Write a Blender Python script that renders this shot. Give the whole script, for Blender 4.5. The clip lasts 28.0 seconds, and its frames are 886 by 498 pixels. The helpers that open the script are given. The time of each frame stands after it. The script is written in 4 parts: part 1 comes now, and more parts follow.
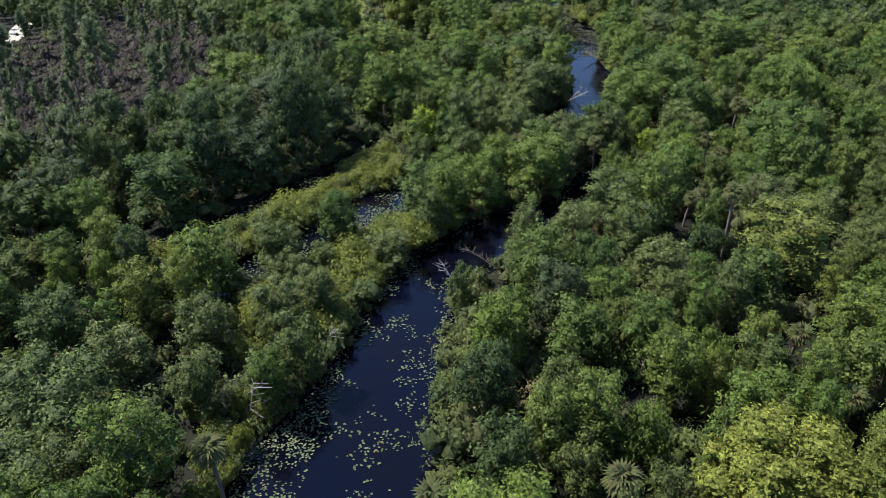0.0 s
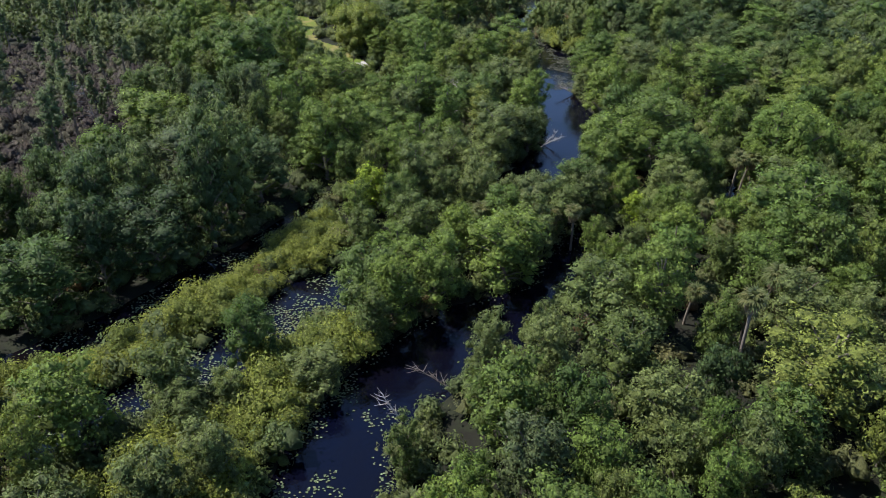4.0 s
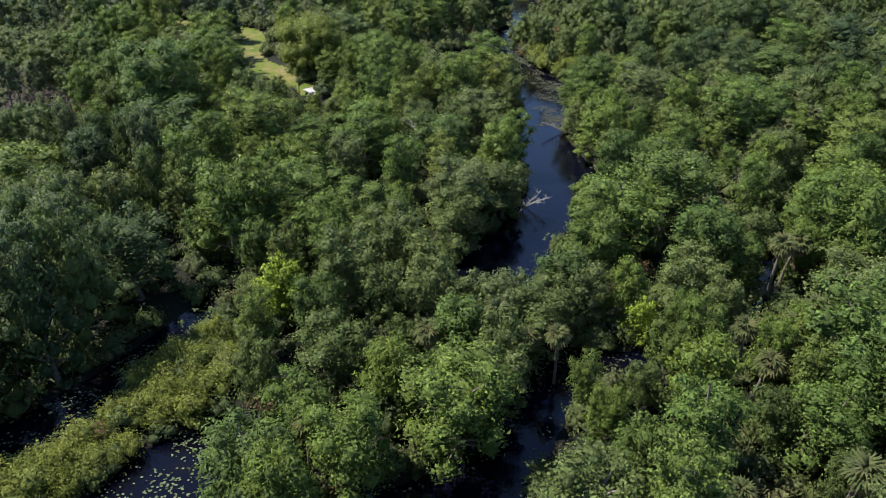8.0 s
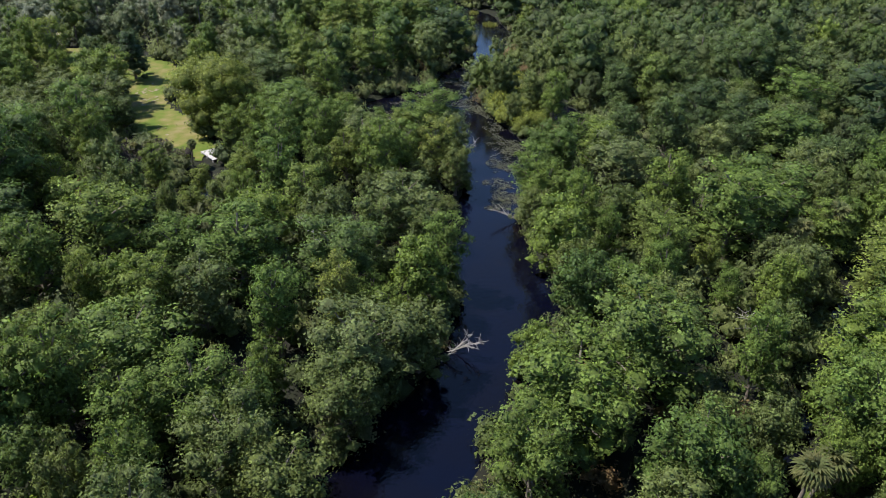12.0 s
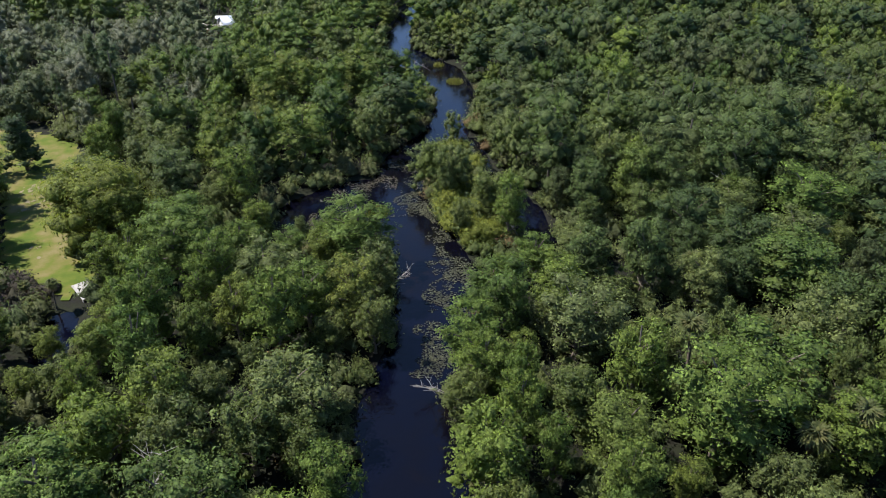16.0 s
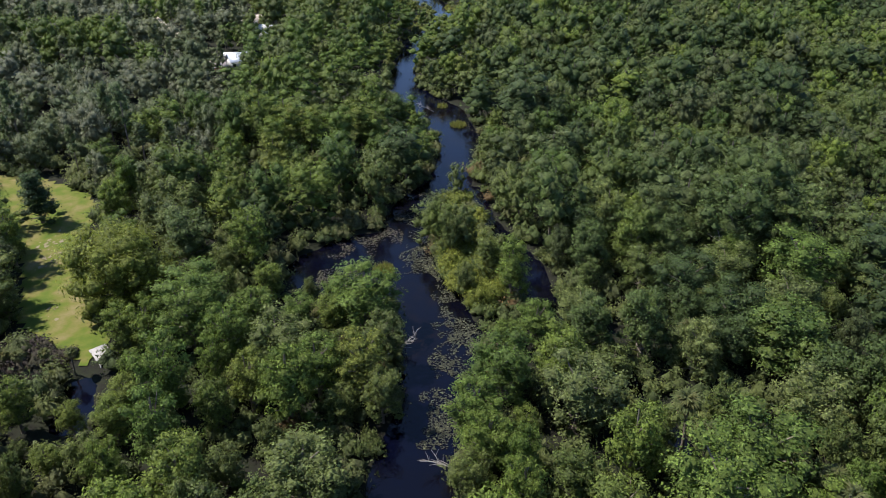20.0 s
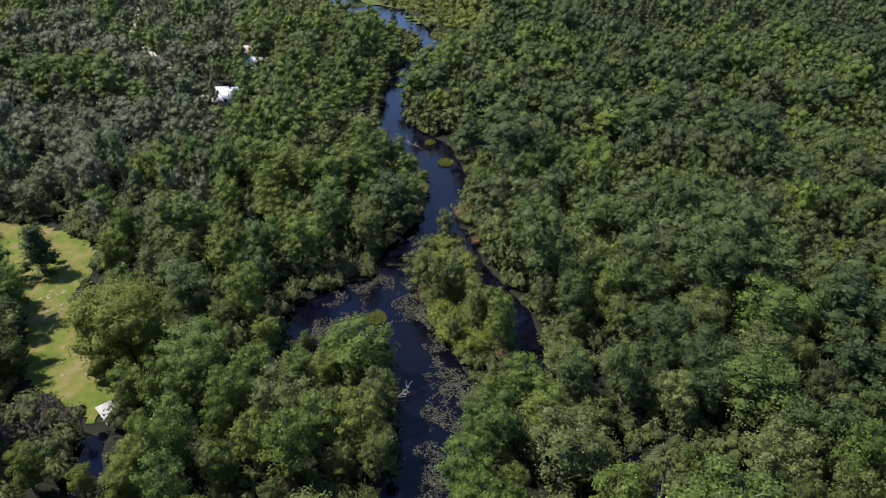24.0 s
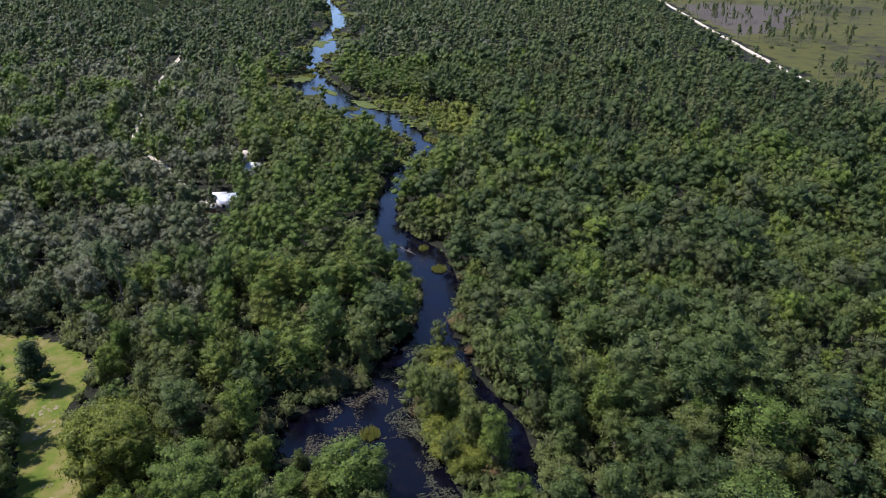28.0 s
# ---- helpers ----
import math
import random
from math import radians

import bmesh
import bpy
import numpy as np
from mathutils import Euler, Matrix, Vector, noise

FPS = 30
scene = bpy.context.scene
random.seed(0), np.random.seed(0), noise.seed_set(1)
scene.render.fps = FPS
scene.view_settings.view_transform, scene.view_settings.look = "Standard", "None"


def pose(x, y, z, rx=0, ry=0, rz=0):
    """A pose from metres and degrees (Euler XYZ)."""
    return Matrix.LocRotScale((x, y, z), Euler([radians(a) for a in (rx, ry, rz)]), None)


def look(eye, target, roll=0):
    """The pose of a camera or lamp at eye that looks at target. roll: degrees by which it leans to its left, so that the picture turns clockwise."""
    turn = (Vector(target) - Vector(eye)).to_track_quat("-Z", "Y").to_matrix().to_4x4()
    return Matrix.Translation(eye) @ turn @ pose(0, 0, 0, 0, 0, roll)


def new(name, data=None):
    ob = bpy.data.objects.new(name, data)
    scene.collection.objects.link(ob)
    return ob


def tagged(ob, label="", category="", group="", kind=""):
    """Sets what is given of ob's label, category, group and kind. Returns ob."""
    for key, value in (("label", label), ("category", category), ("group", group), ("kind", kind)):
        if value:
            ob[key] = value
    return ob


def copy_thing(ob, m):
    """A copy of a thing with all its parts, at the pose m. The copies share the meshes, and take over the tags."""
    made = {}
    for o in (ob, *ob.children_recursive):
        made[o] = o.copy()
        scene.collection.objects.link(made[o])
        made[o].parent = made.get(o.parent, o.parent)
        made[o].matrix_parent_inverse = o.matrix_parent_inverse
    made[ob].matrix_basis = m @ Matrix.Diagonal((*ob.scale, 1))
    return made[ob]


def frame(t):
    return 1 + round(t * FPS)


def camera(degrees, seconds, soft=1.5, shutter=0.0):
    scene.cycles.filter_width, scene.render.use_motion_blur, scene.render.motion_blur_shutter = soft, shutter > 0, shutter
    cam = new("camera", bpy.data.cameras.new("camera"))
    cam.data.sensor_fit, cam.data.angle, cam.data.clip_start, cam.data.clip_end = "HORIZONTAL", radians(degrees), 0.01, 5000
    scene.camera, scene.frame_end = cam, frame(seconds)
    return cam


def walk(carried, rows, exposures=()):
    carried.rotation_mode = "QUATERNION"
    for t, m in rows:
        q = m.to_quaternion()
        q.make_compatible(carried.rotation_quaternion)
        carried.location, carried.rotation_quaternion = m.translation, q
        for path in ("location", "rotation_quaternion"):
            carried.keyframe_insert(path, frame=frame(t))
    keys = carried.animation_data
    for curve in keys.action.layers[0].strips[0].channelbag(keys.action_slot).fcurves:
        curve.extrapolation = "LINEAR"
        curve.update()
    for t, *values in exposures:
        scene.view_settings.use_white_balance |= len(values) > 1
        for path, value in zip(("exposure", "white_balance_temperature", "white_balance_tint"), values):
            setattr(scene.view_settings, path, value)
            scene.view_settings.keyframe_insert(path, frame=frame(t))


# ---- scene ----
cam = camera(62.0, 28.0, soft=0.75)
PATH = [
    (0, (2.044, 1.667, 60.521), (2.032, 3.389, 59.504), -0.6),
    (0.5, (2.28, 4.163, 60.615), (2.291, 5.885, 59.598), -0.5),
    (1, (2.631, 7.059, 60.688), (2.651, 8.782, 59.672), -0.4),
    (1.5, (2.941, 10.169, 60.809), (2.97, 11.892, 59.794), -0.2),
    (2, (3.374, 13.676, 60.788), (3.413, 15.401, 59.776), -0.2),
    (2.5, (3.749, 17.348, 60.958), (3.799, 19.072, 59.946), -0.0),
    (3, (4.244, 21.283, 60.963), (4.306, 23.007, 59.95), 0.2),
    (3.5, (4.88, 25.547, 60.759), (4.945, 27.271, 59.747), 0.3),
    (5.5, (8.027, 42.761, 58.067), (8.093, 44.482, 57.05), 0.5),
    (6, (9.08, 47.44, 57.492), (9.146, 49.16, 56.473), 0.5),
    (6.5, (10.201, 52.007, 57.015), (10.267, 53.725, 55.994), 0.5),
    (7, (11.331, 56.711, 56.802), (11.402, 58.43, 55.782), 0.5),
    (7.5, (12.593, 61.671, 56.929), (12.669, 63.388, 55.907), 0.6),
    (8, (14.056, 66.694, 57.034), (14.134, 68.41, 56.009), 0.6),
    (8.5, (15.577, 71.589, 57.105), (15.658, 73.303, 56.078), 0.7),
    (9, (17.292, 76.422, 57.268), (17.373, 78.135, 56.239), 0.7),
    (9.5, (18.968, 81.289, 57.236), (19.05, 83.001, 56.206), 0.8),
    (10, (20.694, 86.07, 57.255), (20.775, 87.782, 56.225), 0.8),
    (10.5, (22.418, 90.917, 57.13), (22.5, 92.63, 56.101), 0.8),
    (11, (24.054, 95.673, 57.103), (24.139, 97.386, 56.073), 0.9),
    (11.5, (25.801, 100.207, 57.157), (25.888, 101.919, 56.127), 1.1),
    (12, (26.98, 104.566, 57.419), (27.08, 106.276, 56.387), 1.5),
    (12.5, (28.586, 109.027, 57.451), (28.691, 110.737, 56.419), 1.7),
    (14.5, (36.635, 126.563, 59.867), (36.727, 128.268, 58.824), 0.8),
    (15, (38.549, 131.597, 61.238), (38.638, 133.303, 60.198), 0.7),
    (15.5, (39.761, 135.595, 62.76), (39.848, 137.303, 61.724), 0.7),
    (16, (40.521, 138.355, 64.049), (40.606, 140.066, 63.017), 0.6),
    (16.5, (40.697, 139.978, 65.421), (40.78, 141.692, 64.395), 0.6),
    (17, (40.569, 140.635, 66.726), (40.647, 142.35, 65.701), 0.5),
    (17.5, (40.408, 140.629, 67.973), (40.483, 142.345, 66.948), 0.5),
    (18, (40.255, 140.472, 69.315), (40.331, 142.187, 68.289), 0.5),
    (18.5, (40.286, 140.399, 70.648), (40.359, 142.114, 69.622), 0.5),
    (19, (40.069, 140.238, 71.979), (40.145, 141.954, 70.954), 0.6),
    (19.5, (39.987, 140.166, 73.176), (40.066, 141.882, 72.153), 0.6),
    (20, (39.954, 140.12, 74.533), (40.035, 141.836, 73.509), 0.6),
    (20.5, (39.899, 140.091, 75.882), (39.983, 141.807, 74.858), 0.6),
    (21, (39.768, 140.051, 77.172), (39.852, 141.767, 76.148), 0.5),
    (21.5, (39.629, 139.944, 78.508), (39.714, 141.66, 77.485), 0.5),
    (23.5, (39.336, 139.809, 83.914), (39.446, 141.526, 82.895), 0.6),
    (24, (39.309, 139.753, 85.428), (39.425, 141.47, 84.409), 0.6),
    (24.5, (39.296, 139.71, 86.84), (39.42, 141.426, 85.821), 0.6),
    (25, (39.052, 139.669, 88.303), (39.185, 141.385, 87.285), 0.7),
    (25.5, (38.976, 139.503, 89.88), (39.111, 141.22, 88.863), 0.6),
    (26, (38.846, 139.435, 91.362), (38.982, 141.152, 90.345), 0.6),
    (26.5, (38.882, 139.332, 92.027), (39.017, 141.051, 91.014), 0.7),
    (27, (38.944, 139.438, 92.228), (39.078, 141.157, 91.214), 0.5),
    (27.5, (39.227, 140.161, 92.605), (39.361, 141.921, 91.663), 0.4),
    (28, (39.269, 140.098, 91.892), (39.408, 141.919, 91.078), 0.6),
]
walk(cam, [(t, look(eye, target, roll)) for t, eye, target, roll in PATH],
     [(0, 0.91, 6000, 15), (6, 0.98, 6200, 13), (13, 0.90, 6230, 12.8), (20, 0.77, 6280, 15), (24, 0.76, 6280, 18), (28, 0.66, 6080, 20.5)])

# ---------------------------------------------------------------- light
SUN_FROM = Vector((-0.95 * 0.56, 0.30 * 0.56, 0.83)).normalized()
world = bpy.data.worlds.new("world")
scene.world = world
world.use_nodes = True
wn = world.node_tree.nodes
sky = wn.new("ShaderNodeTexSky")
sky.sky_type = "NISHITA"
sky.sun_disc = False
sky.sun_elevation = math.asin(SUN_FROM.z)
sky.sun_rotation = math.atan2(SUN_FROM.x, SUN_FROM.y)
world.node_tree.links.new(sky.outputs[0], wn["Background"].inputs[0])
sky.dust_density, sky.ozone_density, sky.air_density = 0.0, 4.0, 0.8
wn["Background"].inputs[1].default_value = 0.13
sun_data = bpy.data.lights.new("sun", "SUN")
sun_data.energy, sun_data.angle, sun_data.color = 5.0, radians(0.6), (1.0, 0.95, 0.86)
sun = new("sun", sun_data)
sun.rotation_euler = SUN_FROM.to_track_quat("Z", "Y").to_euler()

# ---------------------------------------------------------------- materials


def material(name, rough=0.8, spec=0.3):
    m = bpy.data.materials.new(name)
    m.use_nodes = True
    p = m.node_tree.nodes["Principled BSDF"]
    p.inputs["Roughness"].default_value = rough
    p.inputs["Specular IOR Level"].default_value = spec
    return m, m.node_tree.nodes, m.node_tree.links, p


def ramp(nodes, stops):
    r = nodes.new("ShaderNodeValToRGB")
    e = r.color_ramp.elements
    while len(e) < len(stops):
        e.new(0.5)
    for el, (at, col) in zip(e, stops):
        el.position, el.color = at, (*col, 1)
    return r


def noise_node(nodes, links, scale, detail=4, rough=0.6, coords="Object"):
    tc = nodes.new("ShaderNodeTexCoord")
    n = nodes.new("ShaderNodeTexNoise")
    n.inputs["Scale"].default_value, n.inputs["Detail"].default_value, n.inputs["Roughness"].default_value = scale, detail, rough
    links.new(tc.outputs[coords], n.inputs["Vector"])
    return n


def maths(nodes, links, op, a, b=None):
    n = nodes.new("ShaderNodeMath")
    n.operation = op
    for i, v in enumerate((a, b)):
        if v is None:
            continue
        if isinstance(v, (int, float)):
            n.inputs[i].default_value = v
        else:
            links.new(v, n.inputs[i])
    return n.outputs[0]


def times_value(nodes, links, colour, value):
    n = nodes.new("ShaderNodeVectorMath")
    n.operation = "SCALE"
    links.new(colour, n.inputs[0])
    links.new(value, n.inputs["Scale"])
    return n.outputs[0]


LEAVES = {}


def leaf_material(name, stops, rough=0.55, through_light=0.42, spread=0.62, sprigs=0.0):
    """Foliage: one hue for each tree, one shade for each spray of leaves, mottled. sprigs: single leaves to the metre, with air between them."""
    m, nodes, links, p = material(name, rough, 0.35)
    oi = nodes.new("ShaderNodeObjectInfo")
    at = nodes.new("ShaderNodeAttribute")
    at.attribute_name = "tint"
    geo = nodes.new("ShaderNodeNewGeometry")
    tree = maths(nodes, links, "FRACT", maths(nodes, links, "ADD", oi.outputs["Random"], at.outputs["Fac"]))
    # channel gains for all leaves; the blue one includes a little painted haze
    r = ramp(nodes, [(at_, (c[0] * 1.18, c[1] * 1.13, c[2] * 1.1)) for at_, c in stops])
    links.new(tree, r.inputs[0])
    leaf = maths(nodes, links, "ADD", maths(nodes, links, "MULTIPLY", geo.outputs["Random Per Island"], spread), 1.0 - spread * 0.5)
    n = noise_node(nodes, links, *((7.0, 4, 0.75) if sprigs else (1.7, 6, 0.8)))
    mottle = maths(nodes, links, "ADD", maths(nodes, links, "MULTIPLY", n.outputs[0], 2.0), 0.05)
    shade = maths(nodes, links, "MULTIPLY", leaf, mottle)
    if sprigs:
        tc = nodes.new("ShaderNodeTexCoord")
        vor = nodes.new("ShaderNodeTexVoronoi")
        vor.inputs["Scale"].default_value = sprigs
        links.new(tc.outputs["Object"], vor.inputs["Vector"])
        sep = nodes.new("ShaderNodeSeparateColor")
        links.new(vor.outputs["Color"], sep.inputs[0])
        shade = maths(nodes, links, "MULTIPLY", shade, maths(nodes, links, "ADD", maths(nodes, links, "MULTIPLY", sep.outputs[0], 1.0), 0.52))
    col = times_value(nodes, links, r.outputs[0], shade)
    links.new(col, p.inputs["Base Color"])
    b = nodes.new("ShaderNodeBump")
    b.inputs["Strength"].default_value, b.inputs["Distance"].default_value = 0.9, 0.12 if sprigs else 0.5
    links.new(n.outputs[0], b.inputs["Height"])
    links.new(b.outputs[0], p.inputs["Normal"])
    tr = nodes.new("ShaderNodeBsdfTranslucent")
    links.new(col, tr.inputs["Color"])
    mix = nodes.new("ShaderNodeMixShader")
    mix.inputs[0].default_value = through_light
    links.new(p.outputs[0], mix.inputs[1])
    links.new(tr.outputs[0], mix.inputs[2])
    out = mix.outputs[0]
    if sprigs:
        gap = nodes.new("ShaderNodeMixShader")
        links.new(maths(nodes, links, "GREATER_THAN", vor.outputs["Distance"], 0.55), gap.inputs[0])
        links.new(out, gap.inputs[1])
        links.new(nodes.new("ShaderNodeBsdfTransparent").outputs[0], gap.inputs[2])
        out = gap.outputs[0]
    links.new(out, nodes["Material Output"].inputs["Surface"])
    LEAVES[name] = (stops, rough, through_light, spread)
    return m


def rough_material(name, stops, scale, rough=0.9, bump=0.5, distance=0.05, second=0.15, spec=0.2):
    """A mottled matt surface: a ramp on noise, and a broad second variation."""
    m, nodes, links, p = material(name, rough, spec)
    n = noise_node(nodes, links, scale, 8, 0.65)
    big = noise_node(nodes, links, scale * second, 3)
    r = ramp(nodes, stops)
    v = maths(nodes, links, "ADD", maths(nodes, links, "MULTIPLY", n.outputs[0], 0.55), maths(nodes, links, "MULTIPLY", big.outputs[0], 0.45))
    links.new(v, r.inputs[0])
    links.new(r.outputs[0], p.inputs["Base Color"])
    b = nodes.new("ShaderNodeBump")
    b.inputs["Strength"].default_value, b.inputs["Distance"].default_value = bump, distance
    links.new(n.outputs[0], b.inputs["Height"])
    links.new(b.outputs[0], p.inputs["Normal"])
    return m


LEAF = {
    "maple": leaf_material("maple_leaves", [(0, (0.054, 0.094, 0.018)), (0.3, (0.080, 0.128, 0.021)), (0.6, (0.118, 0.168, 0.024)), (0.8, (0.070, 0.112, 0.022)), (1, (0.110, 0.146, 0.027))]),
    # gum: blue raised to imitate haze over the distant canopy
    "gum": leaf_material("gum_leaves", [(0, (0.038, 0.066, 0.019)), (0.4, (0.058, 0.092, 0.024)), (0.7, (0.084, 0.120, 0.030)), (0.85, (0.074, 0.096, 0.036)), (1, (0.048, 0.080, 0.022))]),
    "bay": leaf_material("bay_leaves", [(0, (0.098, 0.128, 0.038)), (0.4, (0.082, 0.116, 0.026)), (0.7, (0.114, 0.146, 0.042)), (1, (0.094, 0.124, 0.026))], 0.5),
    "cypress": leaf_material("cypress_needles", [(0, (0.110, 0.155, 0.024)), (0.5, (0.085, 0.138, 0.024)), (0.85, (0.118, 0.155, 0.026)), (1, (0.135, 0.165, 0.030))], 0.65),
    "willow": leaf_material("willow_leaves", [(0, (0.128, 0.160, 0.024)), (0.5, (0.160, 0.186, 0.026)), (0.95, (0.108, 0.142, 0.026)), (1, (0.125, 0.128, 0.032))], 0.6),
    # oak: its own grey-green, with some distance haze in the colour
    "oak": leaf_material("oak_leaves", [(0, (0.118, 0.140, 0.078)), (0.3, (0.148, 0.166, 0.100)), (0.5, (0.090, 0.120, 0.050)), (0.7, (0.108, 0.136, 0.056)), (1, (0.150, 0.165, 0.104))], 0.5),
    "pine": leaf_material("pine_needles", [(0, (0.062, 0.096, 0.034)), (0.5, (0.090, 0.122, 0.042)), (1, (0.112, 0.130, 0.052))], 0.6),
    "gold": leaf_material("bright_leaves", [(0, (0.170, 0.245, 0.020)), (1, (0.185, 0.255, 0.022))], 0.6),
    "gold_cypress": leaf_material("golden_cypress_needles", [(0, (0.170, 0.196, 0.030)), (1, (0.180, 0.202, 0.032))], 0.65),
    "lawn_oak": leaf_material("broad_oak_leaves", [(0, (0.125, 0.158, 0.020)), (1, (0.138, 0.166, 0.024))], 0.55),
    "shrub": leaf_material("shrub_leaves", [(0, (0.080, 0.112, 0.026)), (0.4, (0.105, 0.128, 0.036)), (0.75, (0.062, 0.092, 0.028)), (0.95, (0.100, 0.110, 0.040)), (1, (0.13, 0.085, 0.035))], 0.6),
    "palm": leaf_material("palm_leaves", [(0, (0.095, 0.125, 0.042)), (0.6, (0.125, 0.145, 0.050)), (1, (0.150, 0.150, 0.058))], 0.4),
    "dead_palm": leaf_material("dead_palm_leaves", [(0, (0.19, 0.14, 0.08)), (1, (0.25, 0.19, 0.11))], 0.7),
    "burnt": leaf_material("scorched_scrub", [(0, (0.024, 0.018, 0.017)), (0.5, (0.038, 0.029, 0.026)), (0.8, (0.042, 0.042, 0.022)), (1, (0.055, 0.043, 0.032))], 0.8, 0.1),
    "pad": leaf_material("lily_pads", [(0, (0.085, 0.125, 0.055)), (0.6, (0.13, 0.165, 0.080)), (1, (0.16, 0.165, 0.08))], 0.4, 0.1, 0.8),
    "marsh": leaf_material("marsh_grass", [(0, (0.15, 0.18, 0.035)), (0.6, (0.20, 0.22, 0.045)), (1, (0.17, 0.15, 0.05))], 0.6),
}
SPRAY = {k: leaf_material(LEAF[k].name + "_sprays", *LEAVES[LEAF[k].name], sprigs=3.9 if k in ("cypress", "gold_cypress", "willow", "pine", "bay") else 3.3)
         for k in ("maple", "gum", "bay", "cypress", "willow", "oak", "pine", "gold", "gold_cypress", "lawn_oak", "shrub", "burnt")}
BARK = rough_material("grey_bark", [(0.25, (0.07, 0.055, 0.042)), (0.5, (0.15, 0.125, 0.10)), (0.75, (0.24, 0.21, 0.18))], 3.0, 0.9, 0.6, 0.03)
PINE_BARK = rough_material("pine_bark", [(0.3, (0.05, 0.035, 0.028)), (0.7, (0.15, 0.10, 0.075))], 3.0, 0.9, 0.6, 0.03)
DEAD_WOOD = rough_material("bleached_wood", [(0.3, (0.24, 0.21, 0.18)), (0.7, (0.42, 0.39, 0.35))], 4.0, 0.85, 0.5, 0.02)
# wet muck, coloured darker still in place of shade under the canopy
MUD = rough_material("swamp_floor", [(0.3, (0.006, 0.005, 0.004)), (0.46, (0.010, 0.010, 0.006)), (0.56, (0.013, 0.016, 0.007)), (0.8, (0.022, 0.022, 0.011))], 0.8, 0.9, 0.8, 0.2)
ASH = rough_material("burnt_ground", [(0.3, (0.014, 0.011, 0.010)), (0.5, (0.026, 0.020, 0.018)), (0.65, (0.032, 0.030, 0.018)), (0.85, (0.060, 0.048, 0.038))], 1.2, 0.95, 0.7, 0.12)
LAWN = rough_material("mown_grass", [(0.36, (0.062, 0.098, 0.010)), (0.46, (0.088, 0.114, 0.014)), (0.54, (0.128, 0.122, 0.030)), (0.68, (0.190, 0.155, 0.075))], 0.30, 0.9, 0.5, 0.06, 0.25)
FIELD = rough_material("prairie_grass", [(0.40, (0.026, 0.022, 0.015)), (0.46, (0.042, 0.045, 0.012)), (0.53, (0.064, 0.067, 0.013)), (0.60, (0.042, 0.038, 0.018))], 0.045, 0.95, 0.5, 0.3, 0.12)
SAND = rough_material("pale_sand", [(0.3, (0.36, 0.31, 0.23)), (0.55, (0.47, 0.42, 0.33)), (0.8, (0.56, 0.52, 0.43))], 0.9, 0.95, 0.5, 0.06)


def water_material():
    m, nodes, links, p = material("dark_river_water", 0.06, 0.5)
    p.inputs["IOR"].default_value = 1.33
    n = noise_node(nodes, links, 0.06, 3)
    r = ramp(nodes, [(0.35, (0.0012, 0.0018, 0.007)), (0.6, (0.0022, 0.002, 0.004)), (0.75, (0.007, 0.004, 0.0022))])
    links.new(n.outputs[0], r.inputs[0])
    links.new(r.outputs[0], p.inputs["Base Color"])
    w = noise_node(nodes, links, 1.6, 3, 0.5)
    b = nodes.new("ShaderNodeBump")
    b.inputs["Strength"].default_value, b.inputs["Distance"].default_value = 0.45, 0.06
    links.new(w.outputs[0], b.inputs["Height"])
    links.new(b.outputs[0], p.inputs["Normal"])
    return m


WATER = water_material()

# ---------------------------------------------------------------- plan: waterways as (x, y, half width)
RIVER = [(-17, -70, 12), (-14, -20, 12), (-12, 20, 12.5), (-11, 45, 12), (-10, 56, 10.8), (-8, 64, 9.0), (-6.6, 71, 7.2), (-4.6, 80, 6.6), (-2.5, 90, 6.2), (1.5, 98, 6.0),
         (6.5, 104, 6.4), (13, 110, 6.8), (20.5, 116, 4.2), (25, 121.5, 2.6), (28, 128, 3.0), (33, 134, 4.8), (30, 140, 1.0), (27, 145, 1.3), (24, 151, 7.0),
         (29, 161, 6.2), (35, 170, 4.8), (38, 178, 5.6), (41.5, 186, 7.0), (39.8, 193, 6.6), (39.3, 205, 5.8), (41.2, 216, 4.8), (43.5, 222, 5.6), (44.3, 237, 6.6), (41, 250, 5.8),
         (39.2, 258, 5.0), (38.2, 267, 4.6), (38, 276, 4.2), (41, 285, 4.2), (48, 293, 5.0), (51, 305, 4.8), (53, 320, 5.6)]
UPPER = [(53, 320, 5.0), (47, 341, 8.0), (37, 362, 4.4), (38, 384, 3.4), (42, 412, 3.8), (50, 435, 4.6), (57, 453, 6.5), (52, 475, 4.5), (35, 503, 13),
         (16, 540, 11), (-8, 590, 15), (-11, 626, 5), (-13, 660, 3), (-8, 735, 13), (-14, 815, 4), (-4, 885, 10), (-16, 991, 6), (-34, 1100, 6), (-60, 1300, 6)]
LOBE = [(38, 268, 6.0), (31, 260, 11.0), (24, 258, 7.5)]
EAST = [(53.5, 291, 2.0), (56, 276, 1.4), (60.5, 257, 4.2), (62, 247, 3.4), (68, 234, 0.1), (72, 226, 1.2), (74, 216, 2.2), (80, 203, 0.0), (87, 186, 1.2), (79, 171, 1.4), (67, 158, 0.9),
        (61, 147, 1.0), (54, 138, 0.5), (40, 134, 2.6), (31, 134, 3.0)]
LILY_SLOUGH = [(-4.5, 125.5, 2.6), (-9, 119, 5.8), (-13, 113.5, 5.2), (-18, 108, 4.2), (-26, 100, 4.2), (-34, 92, 2.6), (-44, 84, 2.0)]
DARK_SLOUGH = [(-11, 152, 1.6), (-15, 144, 2.2), (-19, 136, 2.6), (-23, 129, 3.6), (-28, 123, 4.0), (-34, 113, 4.6), (-45, 104, 3.5), (-60, 98, 2.0)]
